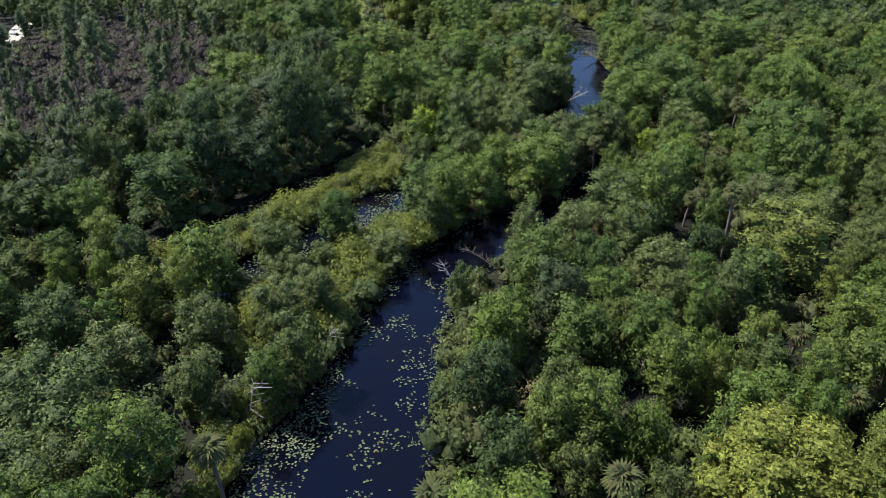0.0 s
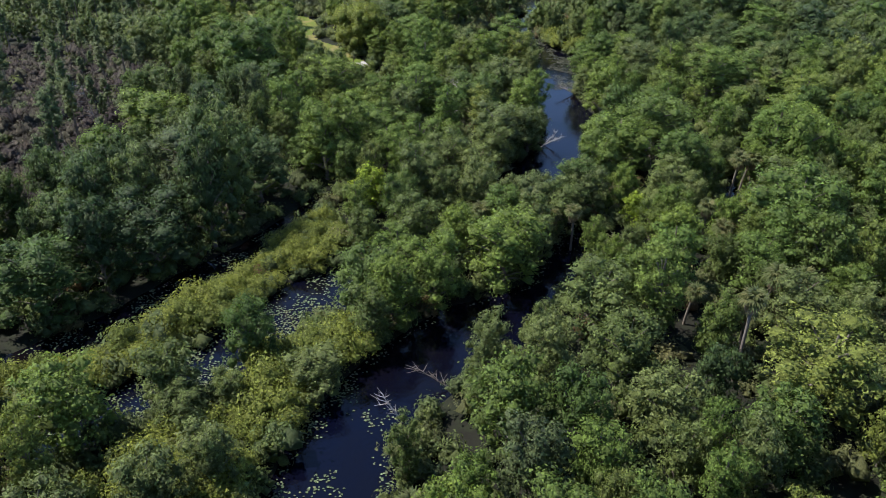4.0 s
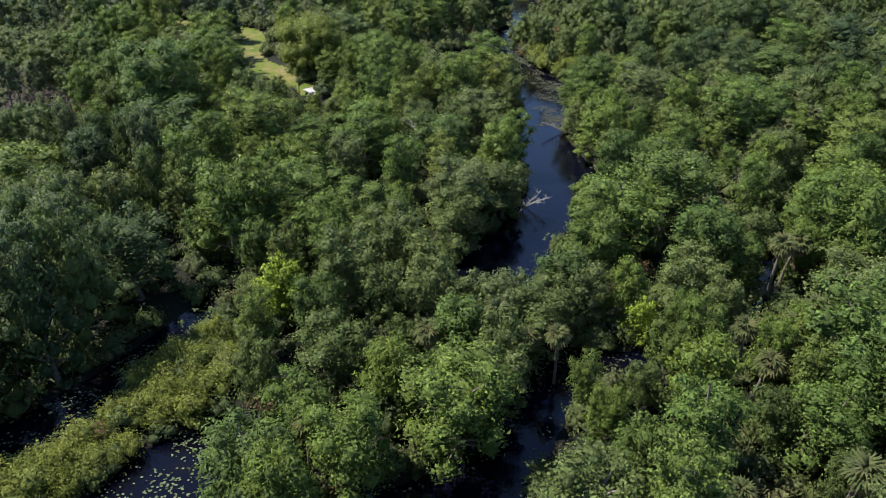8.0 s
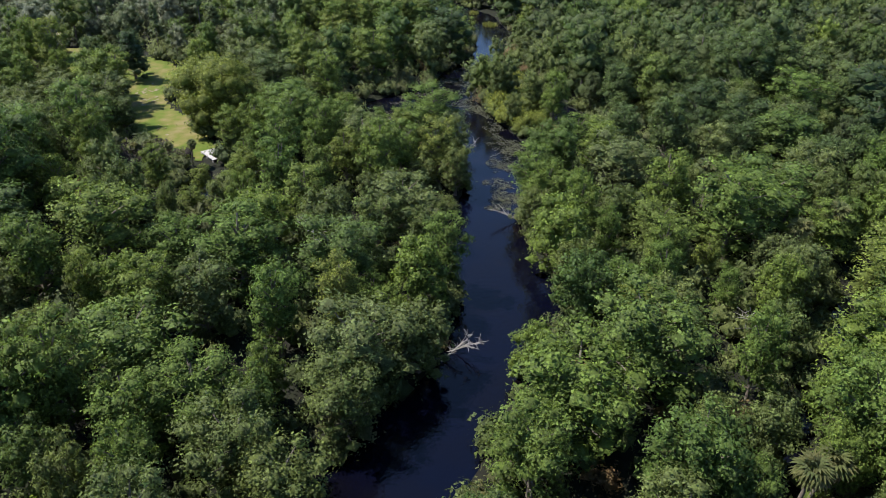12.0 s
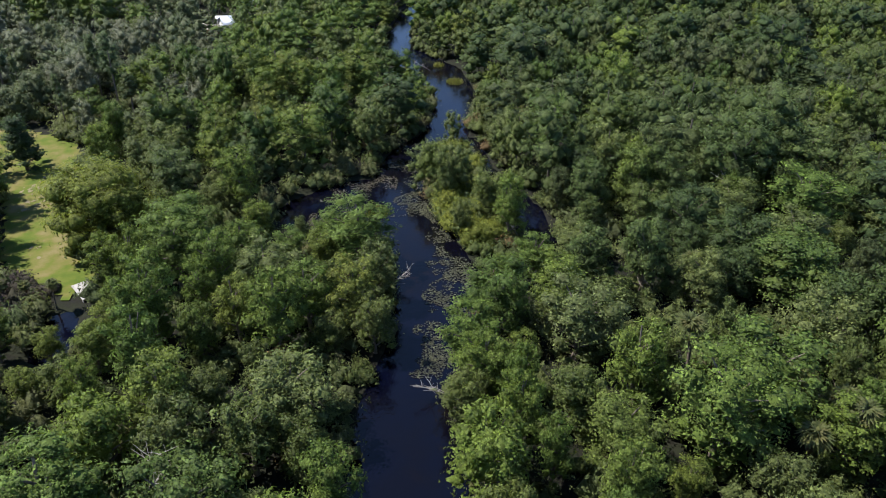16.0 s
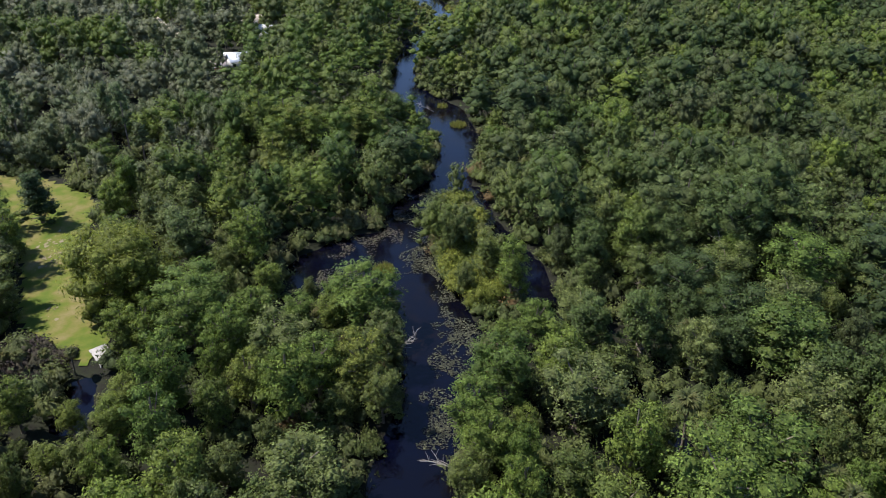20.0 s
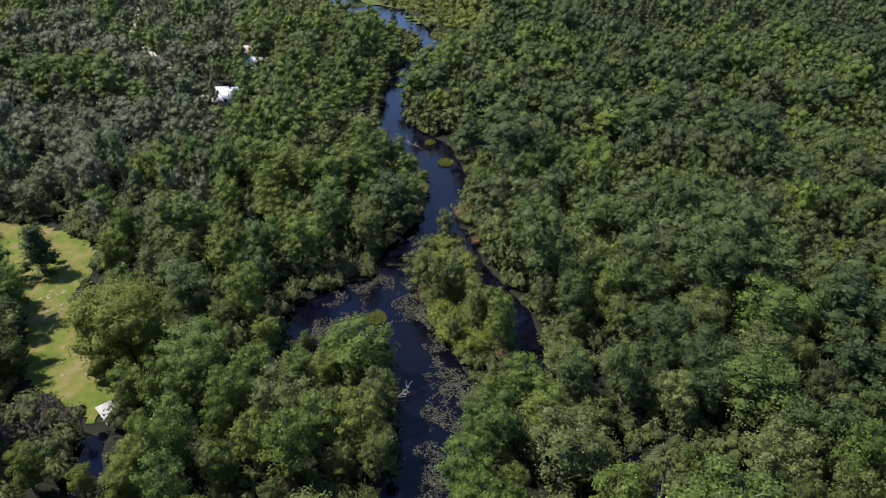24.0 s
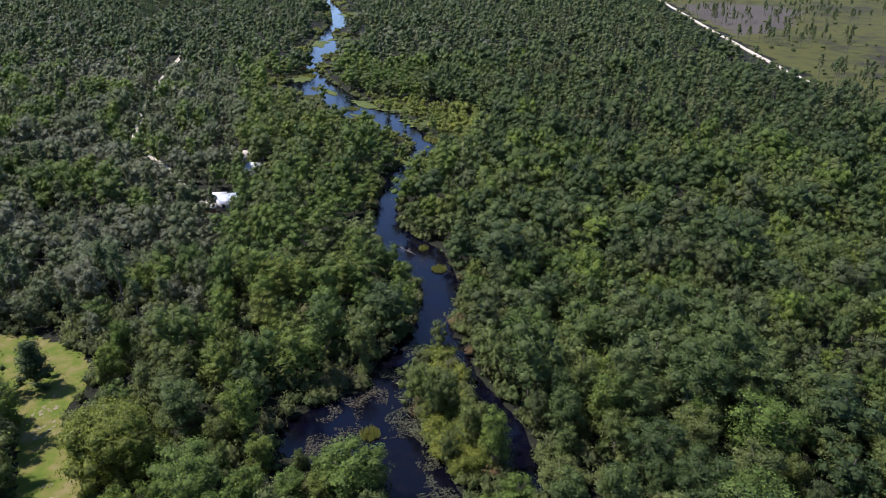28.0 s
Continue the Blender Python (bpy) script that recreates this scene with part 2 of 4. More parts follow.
POOL = [(-10, 226, 2.0), (-8.5, 219, 2.6)]
WATERWAYS = (RIVER, UPPER, LOBE, EAST, LILY_SLOUGH, DARK_SLOUGH, POOL)
LAWN_EDGE = [(-62, 302), (-46, 299), (-32, 290.5), (-27, 283), (-26, 276), (-27.5, 268), (-23.5, 258), (-18, 252), (-12, 243), (-8.5, 236), (-11, 231), (-17, 235), (-26, 242),
             (-31, 255), (-35, 264), (-42, 272), (-50, 278), (-62, 285)]
ROAD = [(278, 430), (286, 484), (291, 513), (302, 571), (307, 609), (319, 692), (345, 853), (393, 1129), (420, 1290)]


def along(line, x, y):
    """Signed distance of arrays of points to a line of given half widths: negative inside."""
    best = np.full(np.shape(x), 1e9)
    for (ax, ay, aw), (bx, by, bw) in zip(line, line[1:]):
        dx, dy = bx - ax, by - ay
        f = np.clip(((x - ax) * dx + (y - ay) * dy) / (dx * dx + dy * dy), 0, 1)
        best = np.minimum(best, np.hypot(x - ax - f * dx, y - ay - f * dy) - (aw + f * (bw - aw)))
    return best


def shore(x, y):
    """Distance to the nearest water's edge, negative on the water."""
    x, y = np.asarray(x, float), np.asarray(y, float)
    best = np.full(x.shape, 1e9)
    for line in WATERWAYS:
        best = np.minimum(best, along(line, x, y))
    return best


def inside(poly, x, y):
    x, y = np.asarray(x, float), np.asarray(y, float)
    hit = np.zeros(x.shape, bool)
    for (ax, ay), (bx, by) in zip(poly, poly[1:] + poly[:1]):
        if ay != by:
            hit ^= ((ay > y) != (by > y)) & (x < (bx - ax) * (y - ay) / (by - ay) + ax)
    return hit


ROAD_X = [p[0] for p in ROAD]
ROAD_Y = [p[1] for p in ROAD]


def road_x(y):
    return np.interp(y, ROAD_Y, ROAD_X)


# ---------------------------------------------------------------- mesh helpers
def mesh_from(name, verts, faces, material_used, smooth=False, tint=None, second=None, which=None, normals=None):
    """One mesh from an array of corners and an array of faces of one size."""
    me = bpy.data.meshes.new(name)
    faces = np.asarray(faces, np.int32)
    verts = np.asarray(verts, np.float32)
    me.vertices.add(len(verts))
    me.vertices.foreach_set("co", verts.ravel())
    me.loops.add(faces.size)
    me.loops.foreach_set("vertex_index", faces.ravel())
    me.polygons.add(len(faces))
    me.polygons.foreach_set("loop_start", np.arange(0, faces.size, faces.shape[1], dtype=np.int32))
    if smooth:
        me.polygons.foreach_set("use_smooth", np.ones(len(faces), bool))
    me.update(calc_edges=True)
    if tint is not None:
        me.attributes.new("tint", "FLOAT", "FACE").data.foreach_set("value", np.asarray(tint, np.float32))
    if normals is not None:
        me.attributes.new("custom_normal", "FLOAT_VECTOR", "POINT").data.foreach_set("vector", np.asarray(normals, np.float32).ravel())
    me.materials.append(material_used)
    if second:
        me.materials.append(second)
        me.polygons.foreach_set("material_index", np.asarray(which, np.int32))
    return me


def part(name, data, parent, label=""):
    ob = new(name, data)
    ob.parent = parent
    return tagged(ob, label)


def tubes(paths, sides=6):
    """Tapered tubes as corner and face lists: each path is [(x, y, z, radius), ...]."""
    verts, faces = [], []
    for path in paths:
        base = len(verts)
        for i, (x, y, z, r) in enumerate(path):
            a, b = path[max(0, i - 1)], path[min(len(path) - 1, i + 1)]
            d = Vector((b[0] - a[0], b[1] - a[1], b[2] - a[2])).normalized()
            u = d.orthogonal().normalized()
            w = d.cross(u)
            for k in range(sides):
                c, s = math.cos(2 * math.pi * k / sides), math.sin(2 * math.pi * k / sides)
                verts.append((x + r * (c * u.x + s * w.x), y + r * (c * u.y + s * w.y), z + r * (c * u.z + s * w.z)))
        for i in range(len(path) - 1):
            for k in range(sides):
                p, q = base + i * sides + k, base + i * sides + (k + 1) % sides
                faces.append((p, q, q + sides, p + sides))
    return verts, faces


def crown_lobes(rng, style, R, H, count):
    """Centres and radii of the rounded masses of a crown."""
    out = []
    grow = (26 / count) ** 0.38
    for i in range(count):
        f = (i + rng.uniform(0.2, 0.8)) / count
        a = i * 2.4 + rng.uniform(-0.6, 0.6)
        if style == "broad":
            z = 0.14 + 0.76 * f
            wide = math.sqrt(max(0.04, 1 - ((z - 0.42) / 0.60) ** 2))
            r, rl, h = R * 0.78 * wide * math.sqrt(rng.uniform(0.12, 1.0)), R * rng.uniform(0.17, 0.31), H * z
        elif style == "tier":
            z = 0.16 + 0.78 * f
            wide = math.sqrt(max(0.03, 1 - ((z - 0.50) / 0.50) ** 2)) if z > 0.5 else 0.72 + 0.5 * (z - 0.16)
            r, rl, h = R * 0.80 * wide * rng.uniform(0.35, 1.0), R * rng.uniform(0.17, 0.30), H * z
        elif style == "cone":
            z = 0.10 + 0.85 * f
            r, rl, h = R * 0.86 * (1.15 - z) * rng.uniform(0.45, 1.0), R * rng.uniform(0.20, 0.34), H * z
        elif style == "pine":
            z = 0.48 + 0.48 * f
            r, rl, h = R * 0.75 * (1.15 - f) * rng.uniform(0.3, 1.0), R * rng.uniform(0.20, 0.34), H * z
        else:
            q = math.sqrt(rng.uniform())
            r, rl, h = R * 0.72 * q, R * rng.uniform(0.26, 0.42), H * rng.uniform(0.22, 0.84) * (1 - 0.4 * q)
        out.append((r * math.cos(a), r * math.sin(a), h, rl * grow))
    if style == "cone":
        out += [(0, 0, 0.3 * H, 0.5 * R), (0, 0, 0.55 * H, 0.36 * R)]
    if style in ("broad", "tier"):
        out += [(0, 0, 0.44 * H, 0.60 * R), (0, 0, 0.66 * H, 0.46 * R)]
    return np.array(out)


def cores(rng, lobes, fine, flat, full=False):
    """The dense heart of each mass of leaves, as triangles (n, 3, 3), and the way each corner faces."""
    if fine:
        bm = bmesh.new()
        bmesh.ops.create_icosphere(bm, subdivisions=1, radius=1)
        base = np.array([[v.co[:] for v in f.verts] for f in bm.faces])
        key = np.array([[v.index for v in f.verts] for f in bm.faces])
        bm.free()
    else:
        p = np.array([(1, 0, 0), (0, 1, 0), (-1, 0, 0), (0, -1, 0), (0, 0, 1), (0, 0, -1)], float)
        key = np.array([(0, 1, 4), (1, 2, 4), (2, 3, 4), (3, 0, 4), (1, 0, 5), (2, 1, 5), (3, 2, 5), (0, 3, 5)])
        base = p[key]
    out, facing = [], []
    for x, y, z, r in lobes:
        wob = rng.uniform(*((0.66, 1.0) if full else (0.60, 0.90 if fine else 0.95)), key.max() + 1)[key][..., None]
        c, d = math.cos(r * 40), math.sin(r * 40)
        q = base * wob * r
        q = np.stack([q[..., 0] * c - q[..., 1] * d + x, q[..., 0] * d + q[..., 1] * c + y, q[..., 2] * flat + z], -1)
        out.append(q)
        away = q - np.array((x, y, z)) + np.array((0, 0, 0.15 * r))
        facing.append(away / np.linalg.norm(away, axis=-1)[..., None])
    return np.concatenate(out), np.concatenate(facing)


def leaves(rng, lobes, count, size, sides=4, flat=0.72, loose=0.42, even=0.55):
    """Sprays of leaves over the lobes: corner array (count, sides, 3), and the way each one faces."""
    weight = lobes[:, 3] ** 2 * (0.35 + lobes[:, 2] / lobes[:, 2].max())
    pick = rng.choice(len(lobes), count, p=weight / weight.sum())
    d = rng.normal(size=(count, 3))
    d[:, 2] = np.where((d[:, 2] < 0) & (rng.uniform(size=count) < 0.8), -d[:, 2], d[:, 2])
    d /= np.linalg.norm(d, axis=1)[:, None]
    rad = lobes[pick, 3] * rng.uniform(0.66, 1.05 + loose, count)
    pos = lobes[pick, :3] + d * rad[:, None] * np.array((1, 1, flat))
    n = d + rng.normal(size=(count, 3)) * 0.55 + np.array((0, 0, 0.30))
    n /= np.linalg.norm(n, axis=1)[:, None]
    u = np.cross(n, rng.normal(size=(count, 3)))
    u /= np.linalg.norm(u, axis=1)[:, None]
    w = np.cross(n, u)
    s = size * rng.uniform(0.55, 1.25, count)
    out = np.empty((count, sides, 3))
    for k in range(sides):
        a = 2 * math.pi * k / sides + rng.uniform(-0.45, 0.45, count)
        q = s * rng.uniform(0.38, 0.72, count)
        out[:, k] = pos + u * (1.25 * np.cos(a) * q)[:, None] + w * (np.sin(a) * q)[:, None] + n * (rng.uniform(-0.16, 0.16, count) * s)[:, None]
    soft = (1.15 - even) * d + even * n + np.array((0, 0, 0.08))
    soft /= np.linalg.norm(soft, axis=1)[:, None]
    return out, np.repeat(soft[:, None], sides, 1)


def trunk_paths(rng, style, R, H, lobes):
    lean = rng.uniform(-0.4, 0.4, 2)
    r0 = 0.022 * H + 0.05
    top = H * (0.9 if style in ("pine", "tier") else 0.62)
    stem = [(0, 0, -0.2, r0 * 1.7), (0, 0, 0.35, r0 * 1.15)]
    for i in range(1, 6):
        f = i / 5
        stem.append((lean[0] * f + rng.uniform(-0.12, 0.12), lean[1] * f + rng.uniform(-0.12, 0.12), top * f, r0 * (1 - 0.75 * f)))
    paths = [stem]
    for x, y, z, rl in lobes[:: 2 if len(lobes) > 8 else 1]:
        f = min(0.95, max(0.2, (z - 0.3 * R) / top * 0.8))
        sx, sy, sz = lean[0] * f, lean[1] * f, top * f
        paths.append([(sx, sy, sz, r0 * 0.42), ((sx + x) * 0.5, (sy + y) * 0.5, (sz + z) * 0.5 + 0.2, r0 * 0.28), (x, y, z, r0 * 0.10)])
    return paths


#            style    radius height leaf material  bark
SPECIES = {
    "maple": ("broad", 4.6, 11.6, "maple", BARK),
    "gum": ("broad", 4.7, 12.2, "gum", BARK),
    "bay": ("broad", 4.0, 10.2, "bay", BARK),
    "cypress": ("tier", 4.5, 12.4, "cypress", BARK),
    "willow": ("shrub", 3.0, 4.6, "willow", BARK),
    "oak": ("broad", 4.2, 8.6, "oak", BARK),
    "pine": ("pine", 2.6, 12.5, "pine", PINE_BARK),
    "shrub": ("shrub", 1.7, 2.7, "shrub", BARK),
    "burnt": ("shrub", 1.5, 1.8, "burnt", BARK),
    "gold": ("broad", 3.7, 10.5, "gold", BARK),
    "great_cypress": ("tier", 8.6, 13.0, "gold_cypress", BARK),
    "cedar": ("cone", 4.3, 11.6, "gum", BARK),
    "lawn_oak": ("broad", 10.6, 13.6, "lawn_oak", BARK),
}


def template(kind, seed, count, size, masses, fine=False, full=False):
    rng = np.random.default_rng(seed)
    style, R, H, *_ = SPECIES[kind]
    flat = 0.68 if style == "tier" else 0.92
    lobes = crown_lobes(rng, style, R * rng.uniform(0.92, 1.08), H * rng.uniform(0.94, 1.06), masses)
    sprays, hearts = leaves(rng, lobes, count, size, 3, flat, even=0.38 if full else 0.55), cores(rng, lobes, fine, flat, full)
    return lobes, np.concatenate([sprays[0], hearts[0]]), np.concatenate([sprays[1], hearts[1]]), rng


NAMES = {
    "maple": ("red_maple_tree", "green-leaved swamp maple tree with a rounded lobed crown", "tree"),
    "gum": ("gum_tree", "deep green gum tree with a rounded dense crown", "tree"),
    "bay": ("bay_tree", "grey-green bay tree with a dense leathery crown", "tree"),
    "cypress": ("bald_cypress_tree", "light green feathery bald cypress on swamp ground", "tree"),
    "willow": ("willow_shrub", "yellow-green willow bush growing beside the slough", "shrub"),
    "oak": ("oak_tree", "grey-green sand oak with a low dense crown", "tree"),
    "pine": ("pine_tree", "tall slender pine with an open needle crown", "tree"),
    "shrub": ("bank_shrub", "low leafy shrub hanging over the dark water", "shrub"),
    "gold": ("bright_tree", "bright yellow-green tree standing out of the canopy", "tree"),
    "great_cypress": ("great_cypress_tree", "very broad golden green bald cypress crown", "tree"),
    "cedar": ("cedar_tree", "dark green cone-shaped cedar standing alone on the lawn", "tree"),
    "lawn_oak": ("lawn_oak_tree", "big round dark oak at the edge of the lawn", "tree"),
    "burnt": ("scorched_shrub", "brown scorched shrub on burnt ground", "shrub"),
}
MODELS = {}


def model(kind, seed, count, size):
    """One tree as a thing of trunk and crown, kept far below as the pattern for its first place."""
    lobes, tris, facing, rng = template(kind, seed, count, size, 14 if SPECIES[kind][0] in ("shrub", "pine") else (100 if SPECIES[kind][1] > 6 else 38), SPECIES[kind][1] > 6)
    style, R, H, leaf, bark = SPECIES[kind]
    name, label, category = NAMES[kind]
    root = tagged(new(name), label, category, category + "s of the river swamp")
    v, f = tubes(trunk_paths(rng, style, R, H, lobes), 5)
    part("trunk", mesh_from("trunk", v, f, bark, True), root)
    part("crown", mesh_from("crown", tris.reshape(-1, 3), np.arange(len(tris) * 3).reshape(-1, 3), SPRAY[leaf], False, None, LEAF[leaf], np.arange(len(tris)) >= count, facing), root)
    root["used"] = 0
    return root


def place_model(kind, i, x, y, z, turn, scale, high=1.0):
    choice = MODELS[kind + "_great" if scale > 1.2 and kind + "_great" in MODELS else kind]
    root = choice[i % len(choice)]
    m = pose(x, y, z, 0, 0, turn) @ Matrix.Diagonal((scale, scale, scale * high, 1))
    if root["used"]:
        return copy_thing_scaled(root, m)
    root["used"] = 1
    root.matrix_basis = m
    return root


def copy_thing_scaled(root, m):
    keep = root.scale.copy()
    root.scale = (1, 1, 1)
    ob = copy_thing(root, m)
    root.scale = keep
    return ob


# ---------------------------------------------------------------- ground and water
def ground_height(x, y):
    s = shore(x, y)
    rise = np.clip(s / 1.6, -1, 1)
    bump = 0.12 * np.sin(x * 0.61 + 1.3) * np.sin(y * 0.53) + 0.07 * np.sin(x * 1.7 + y * 0.9)
    return np.where(s > 0, 0.32 * rise + 0.5 * bump * np.clip(s / 3, 0, 1), 0.9 * rise)


def build_ground():
    xs = np.concatenate([[-4000, -2500, -1500, -900], np.arange(-600, -130, 30), np.arange(-130, -70, 5), np.arange(-70, 110, 1.5), np.arange(110, 170, 5), np.arange(170, 640, 30), [900, 1500, 2500, 4000]])
    ys = np.concatenate([[-1500, -600, -200, -90], np.arange(-70, 0, 3.5), np.arange(0, 350, 1.6), np.arange(350, 700, 3.5), np.arange(700, 1320, 8), [1400, 1600, 2000, 2800, 4500]])
    gx, gy = np.meshgrid(xs, ys)
    gz = ground_height(gx, gy)
    nx, ny = len(xs), len(ys)
    v = np.stack([gx, gy, gz], -1).reshape(-1, 3)
    i = np.arange(nx * ny).reshape(ny, nx)
    f = np.stack([i[:-1, :-1], i[:-1, 1:], i[1:, 1:], i[1:, :-1]], -1).reshape(-1, 4)
    tagged(new("ground", mesh_from("ground", v, f, MUD, True)), "dark boggy swamp floor, blackened further for shade under the trees", "ground", "", "structure")


build_ground()
wv = [(-110, -85, 0), (130, -85, 0), (130, 1330, 0), (-110, 1330, 0)]
tagged(new("water", mesh_from("water", wv, [(0, 1, 2, 3)], WATER)), "still dark tannin river water with sky reflections", "water", "", "structure")


def sheet(name, poly, z, mat, label, category, step=2.0):
    """A flat piece of ground cover inside an outline, with an uneven border."""
    x0, x1 = min(p[0] for p in poly), max(p[0] for p in poly)
    y0, y1 = min(p[1] for p in poly), max(p[1] for p in poly)
    gx, gy = np.meshgrid(np.arange(x0, x1 + step, step), np.arange(y0, y1 + step, step))
    ok = inside(poly, gx[:-1, :-1] + step / 2, gy[:-1, :-1] + step / 2)
    i = np.arange(gx.size).reshape(gx.shape)
    f = np.stack([i[:-1, :-1], i[:-1, 1:], i[1:, 1:], i[1:, :-1]], -1)[ok]
    jit = np.random.default_rng(4).uniform(-0.3, 0.3, (2, gx.size)) * step
    v = np.stack([gx.ravel() + jit[0], gy.ravel() + jit[1], z + 0.04 * np.sin(gx.ravel() * 0.3)], -1)
    used, inv = np.unique(f.ravel(), return_inverse=True)
    return tagged(new(name, mesh_from(name, v[used], inv.reshape(-1, 4), mat, True)), label, category, "", "structure")


sheet("lawn", LAWN_EDGE, 0.46, LAWN, "mown green lawn with dry patches in the woods", "lawn", 1.2)
BURNT = [(-140, 232), (-118, 252), (-80, 245), (-58, 222), (-56, 190), (-53, 160), (-52, 146), (-70, 134), (-100, 130), (-140, 150)]
sheet("burnt_ground", BURNT, 0.46, ASH, "brown burnt ground with ash and regrowth", "ground", 2.5)
FIELD_EDGE = [(292, 470)] + [(x + 7, y) for x, y in ROAD[2:]] + [(1200, 1290), (1200, 420)]
sheet("prairie", FIELD_EDGE, 0.5, FIELD, "open olive green prairie grass with scattered pines", "grassland", 9)

SCORCHED = rough_material("scorched_prairie", [(0.3, (0.050, 0.042, 0.036)), (0.55, (0.072, 0.062, 0.050)), (0.75, (0.060, 0.060, 0.028))], 0.10, 0.95, 0.4, 0.2, 0.2)
sheet("scorched_prairie", [(352, 800), (372, 935), (392, 1050), (440, 1085), (505, 1050), (520, 985), (470, 930), (435, 862), (392, 815)], 0.54, SCORCHED, "grey-brown scorched patch of prairie grass", "grassland", 9)
MARSH_MAT = rough_material("marsh_mat", [(0.3, (0.034, 0.046, 0.014)), (0.5, (0.066, 0.086, 0.020)), (0.7, (0.098, 0.118, 0.026)), (0.85, (0.070, 0.062, 0.030))], 0.25, 0.9, 0.7, 0.25, 0.3)


def marsh_mat(x, y, long, wide, turn, z):
    """A floating mat of marsh grass with a ragged rim, a little domed."""
    rng = np.random.default_rng(int(abs(x * 13 + y)))
    c, d = math.cos(radians(turn)), math.sin(radians(turn))
    v, f = [(x, y, z + 0.25)], []
    n = 26
    rag = rng.uniform(0.75, 1.75, n)
    for ring, up in ((0.55, 0.2), (1.0, -0.25)):
        for k in range(n):
            a = 2 * math.pi * k / n
            p, q = ring * rag[k] * long * math.cos(a), ring * rag[k] * wide * math.sin(a)
            v.append((x + p * c - q * d, y + p * d + q * c, z + up + rng.uniform(-0.05, 0.1)))
    for k in range(n):
        j = (k + 1) % n
        f += [(0, 1 + k, 1 + j), (1 + k, 1 + n + k, 1 + n + j), (1 + k, 1 + n + j, 1 + j)]
    tagged(new("marsh_mat", mesh_from("marsh_mat", v, f, MARSH_MAT, True)), "bright green mat of marsh grass in the upper river", "marsh", "mats of marsh grass")


MATS = [(28, 507, 10, 2.2, 120, 0.3), (-15, 612, 5, 8, 10, 0.3), (-16, 755, 6, 16, 0, 0.3), (3, 786, 7, 14, -20, 0.3), (5, 965, 12, 24, 0, 0.3), (44, 437, 4, 5, 0, 0.3), (26, 541, 9, 3, 120, 0.4),
        (40, 533, 9, 5, 10, 0.5), (52, 524, 9, 6, 0, 0.55), (54, 500, 8, 6, 30, 0.55), (72, 500, 13, 10, 0, 0.62), (82, 482, 9, 7, 0, 0.62), (5, 572, 7, 2.6, 120, 0.35), (-3, 549, 5, 5, 0, 0.5), (-22, 572, 5, 4, 0, 0.5)]
for mat_place in MATS:
    marsh_mat(*mat_place)


def strip(name, line, width, z, mat, label):
    v, f = [], []
    rng = np.random.default_rng(len(line))
    pts = []
    for (ax, ay), (bx, by) in zip(line, line[1:]):
        n = max(2, int(math.hypot(bx - ax, by - ay) / (width * 1.2)))
        pts += [(ax + (bx - ax) * k / n, ay + (by - ay) * k / n) for k in range(n)]
    pts.append(line[-1])
    for i, (x, y) in enumerate(pts):
        a, b = pts[max(0, i - 1)], pts[min(len(pts) - 1, i + 1)]
        d = Vector((b[0] - a[0], b[1] - a[1])).normalized()
        for side in (-1, -0.35, 0.35, 1):
            w = side * width * 0.5 * (1 + (rng.uniform(-0.22, 0.22) if abs(side) == 1 else 0))
            v.append((x - d.y * w, y + d.x * w, z + (0.03 if abs(side) < 1 else 0)))
    for i in range(len(pts) - 1):
        for k in range(3):
            f.append((4 * i + k, 4 * i + k + 1, 4 * i + 5 + k, 4 * i + 4 + k))
    return tagged(new(name, mesh_from(name, v, f, mat, True)), label, "road", "", "structure")


strip("road_east", ROAD, 4.6, 0.58, SAND, "straight pale sand track along the prairie")
DRIVE = [(-24, 384), (-31, 398), (-41, 412), (-47, 424), (-61, 447), (-74, 466), (-87, 525), (-100, 606), (-110, 700)]
strip("road_west", DRIVE, 2.8, 0.5, SAND, "pale sandy drive winding between oaks")
TRACK = [(-175, 330), (-150, 285), (-141, 256), (-134, 233), (-131, 215), (-134, 190)]
strip("road_south", TRACK, 5.5, 0.5, SAND, "pale sand track beside the burnt pines")
LANE = [(-86, 252), (-80, 262), (-74, 280), (-66, 305), (-70, 330)]
strip("road_lane", LANE, 4.0, 0.5, SAND, "narrow sandy lane in the woods")

# ---------------------------------------------------------------- the woods
RNG = np.random.default_rng(11)
MODELS["maple"] = [model("maple", 100 + i, 3400, 0.44) for i in range(5)]
MODELS["gum"] = [model("gum", 150 + i, 3400, 0.44) for i in range(3)]
MODELS["bay"] = [model("bay", 200 + i, 3200, 0.40) for i in range(5)]
MODELS["cypress"] = [model("cypress", 300 + i, 3400, 0.42) for i in range(5)]
MODELS["willow"] = [model("willow", 400 + i, 1500, 0.36) for i in range(3)]
MODELS["shrub"] = [model("shrub", 500 + i, 360, 0.46) for i in range(4)]
MODELS["pine"] = [model("pine", 600 + i, 800, 0.50) for i in range(3)]
MODELS["oak"] = [model("oak", 700 + i, 1300, 0.55) for i in range(2)]
MODELS["gold"] = [model("gold", 800, 2300, 0.44)]
for great, count, leaf_size in (("maple", 6200, 0.30), ("bay", 5600, 0.28), ("cypress", 6200, 0.29), ("gum", 6200, 0.30)):
    MODELS[great + "_great"] = [model(great, 850 + i, count, leaf_size) for i in range(2)]
MODELS["great_cypress"] = [model("great_cypress", 801, 15000, 0.46)]
MODELS["cedar"] = [model("cedar", 803, 3600, 0.42)]
MODELS["lawn_oak"] = [model("lawn_oak", 802, 16000, 0.48)]


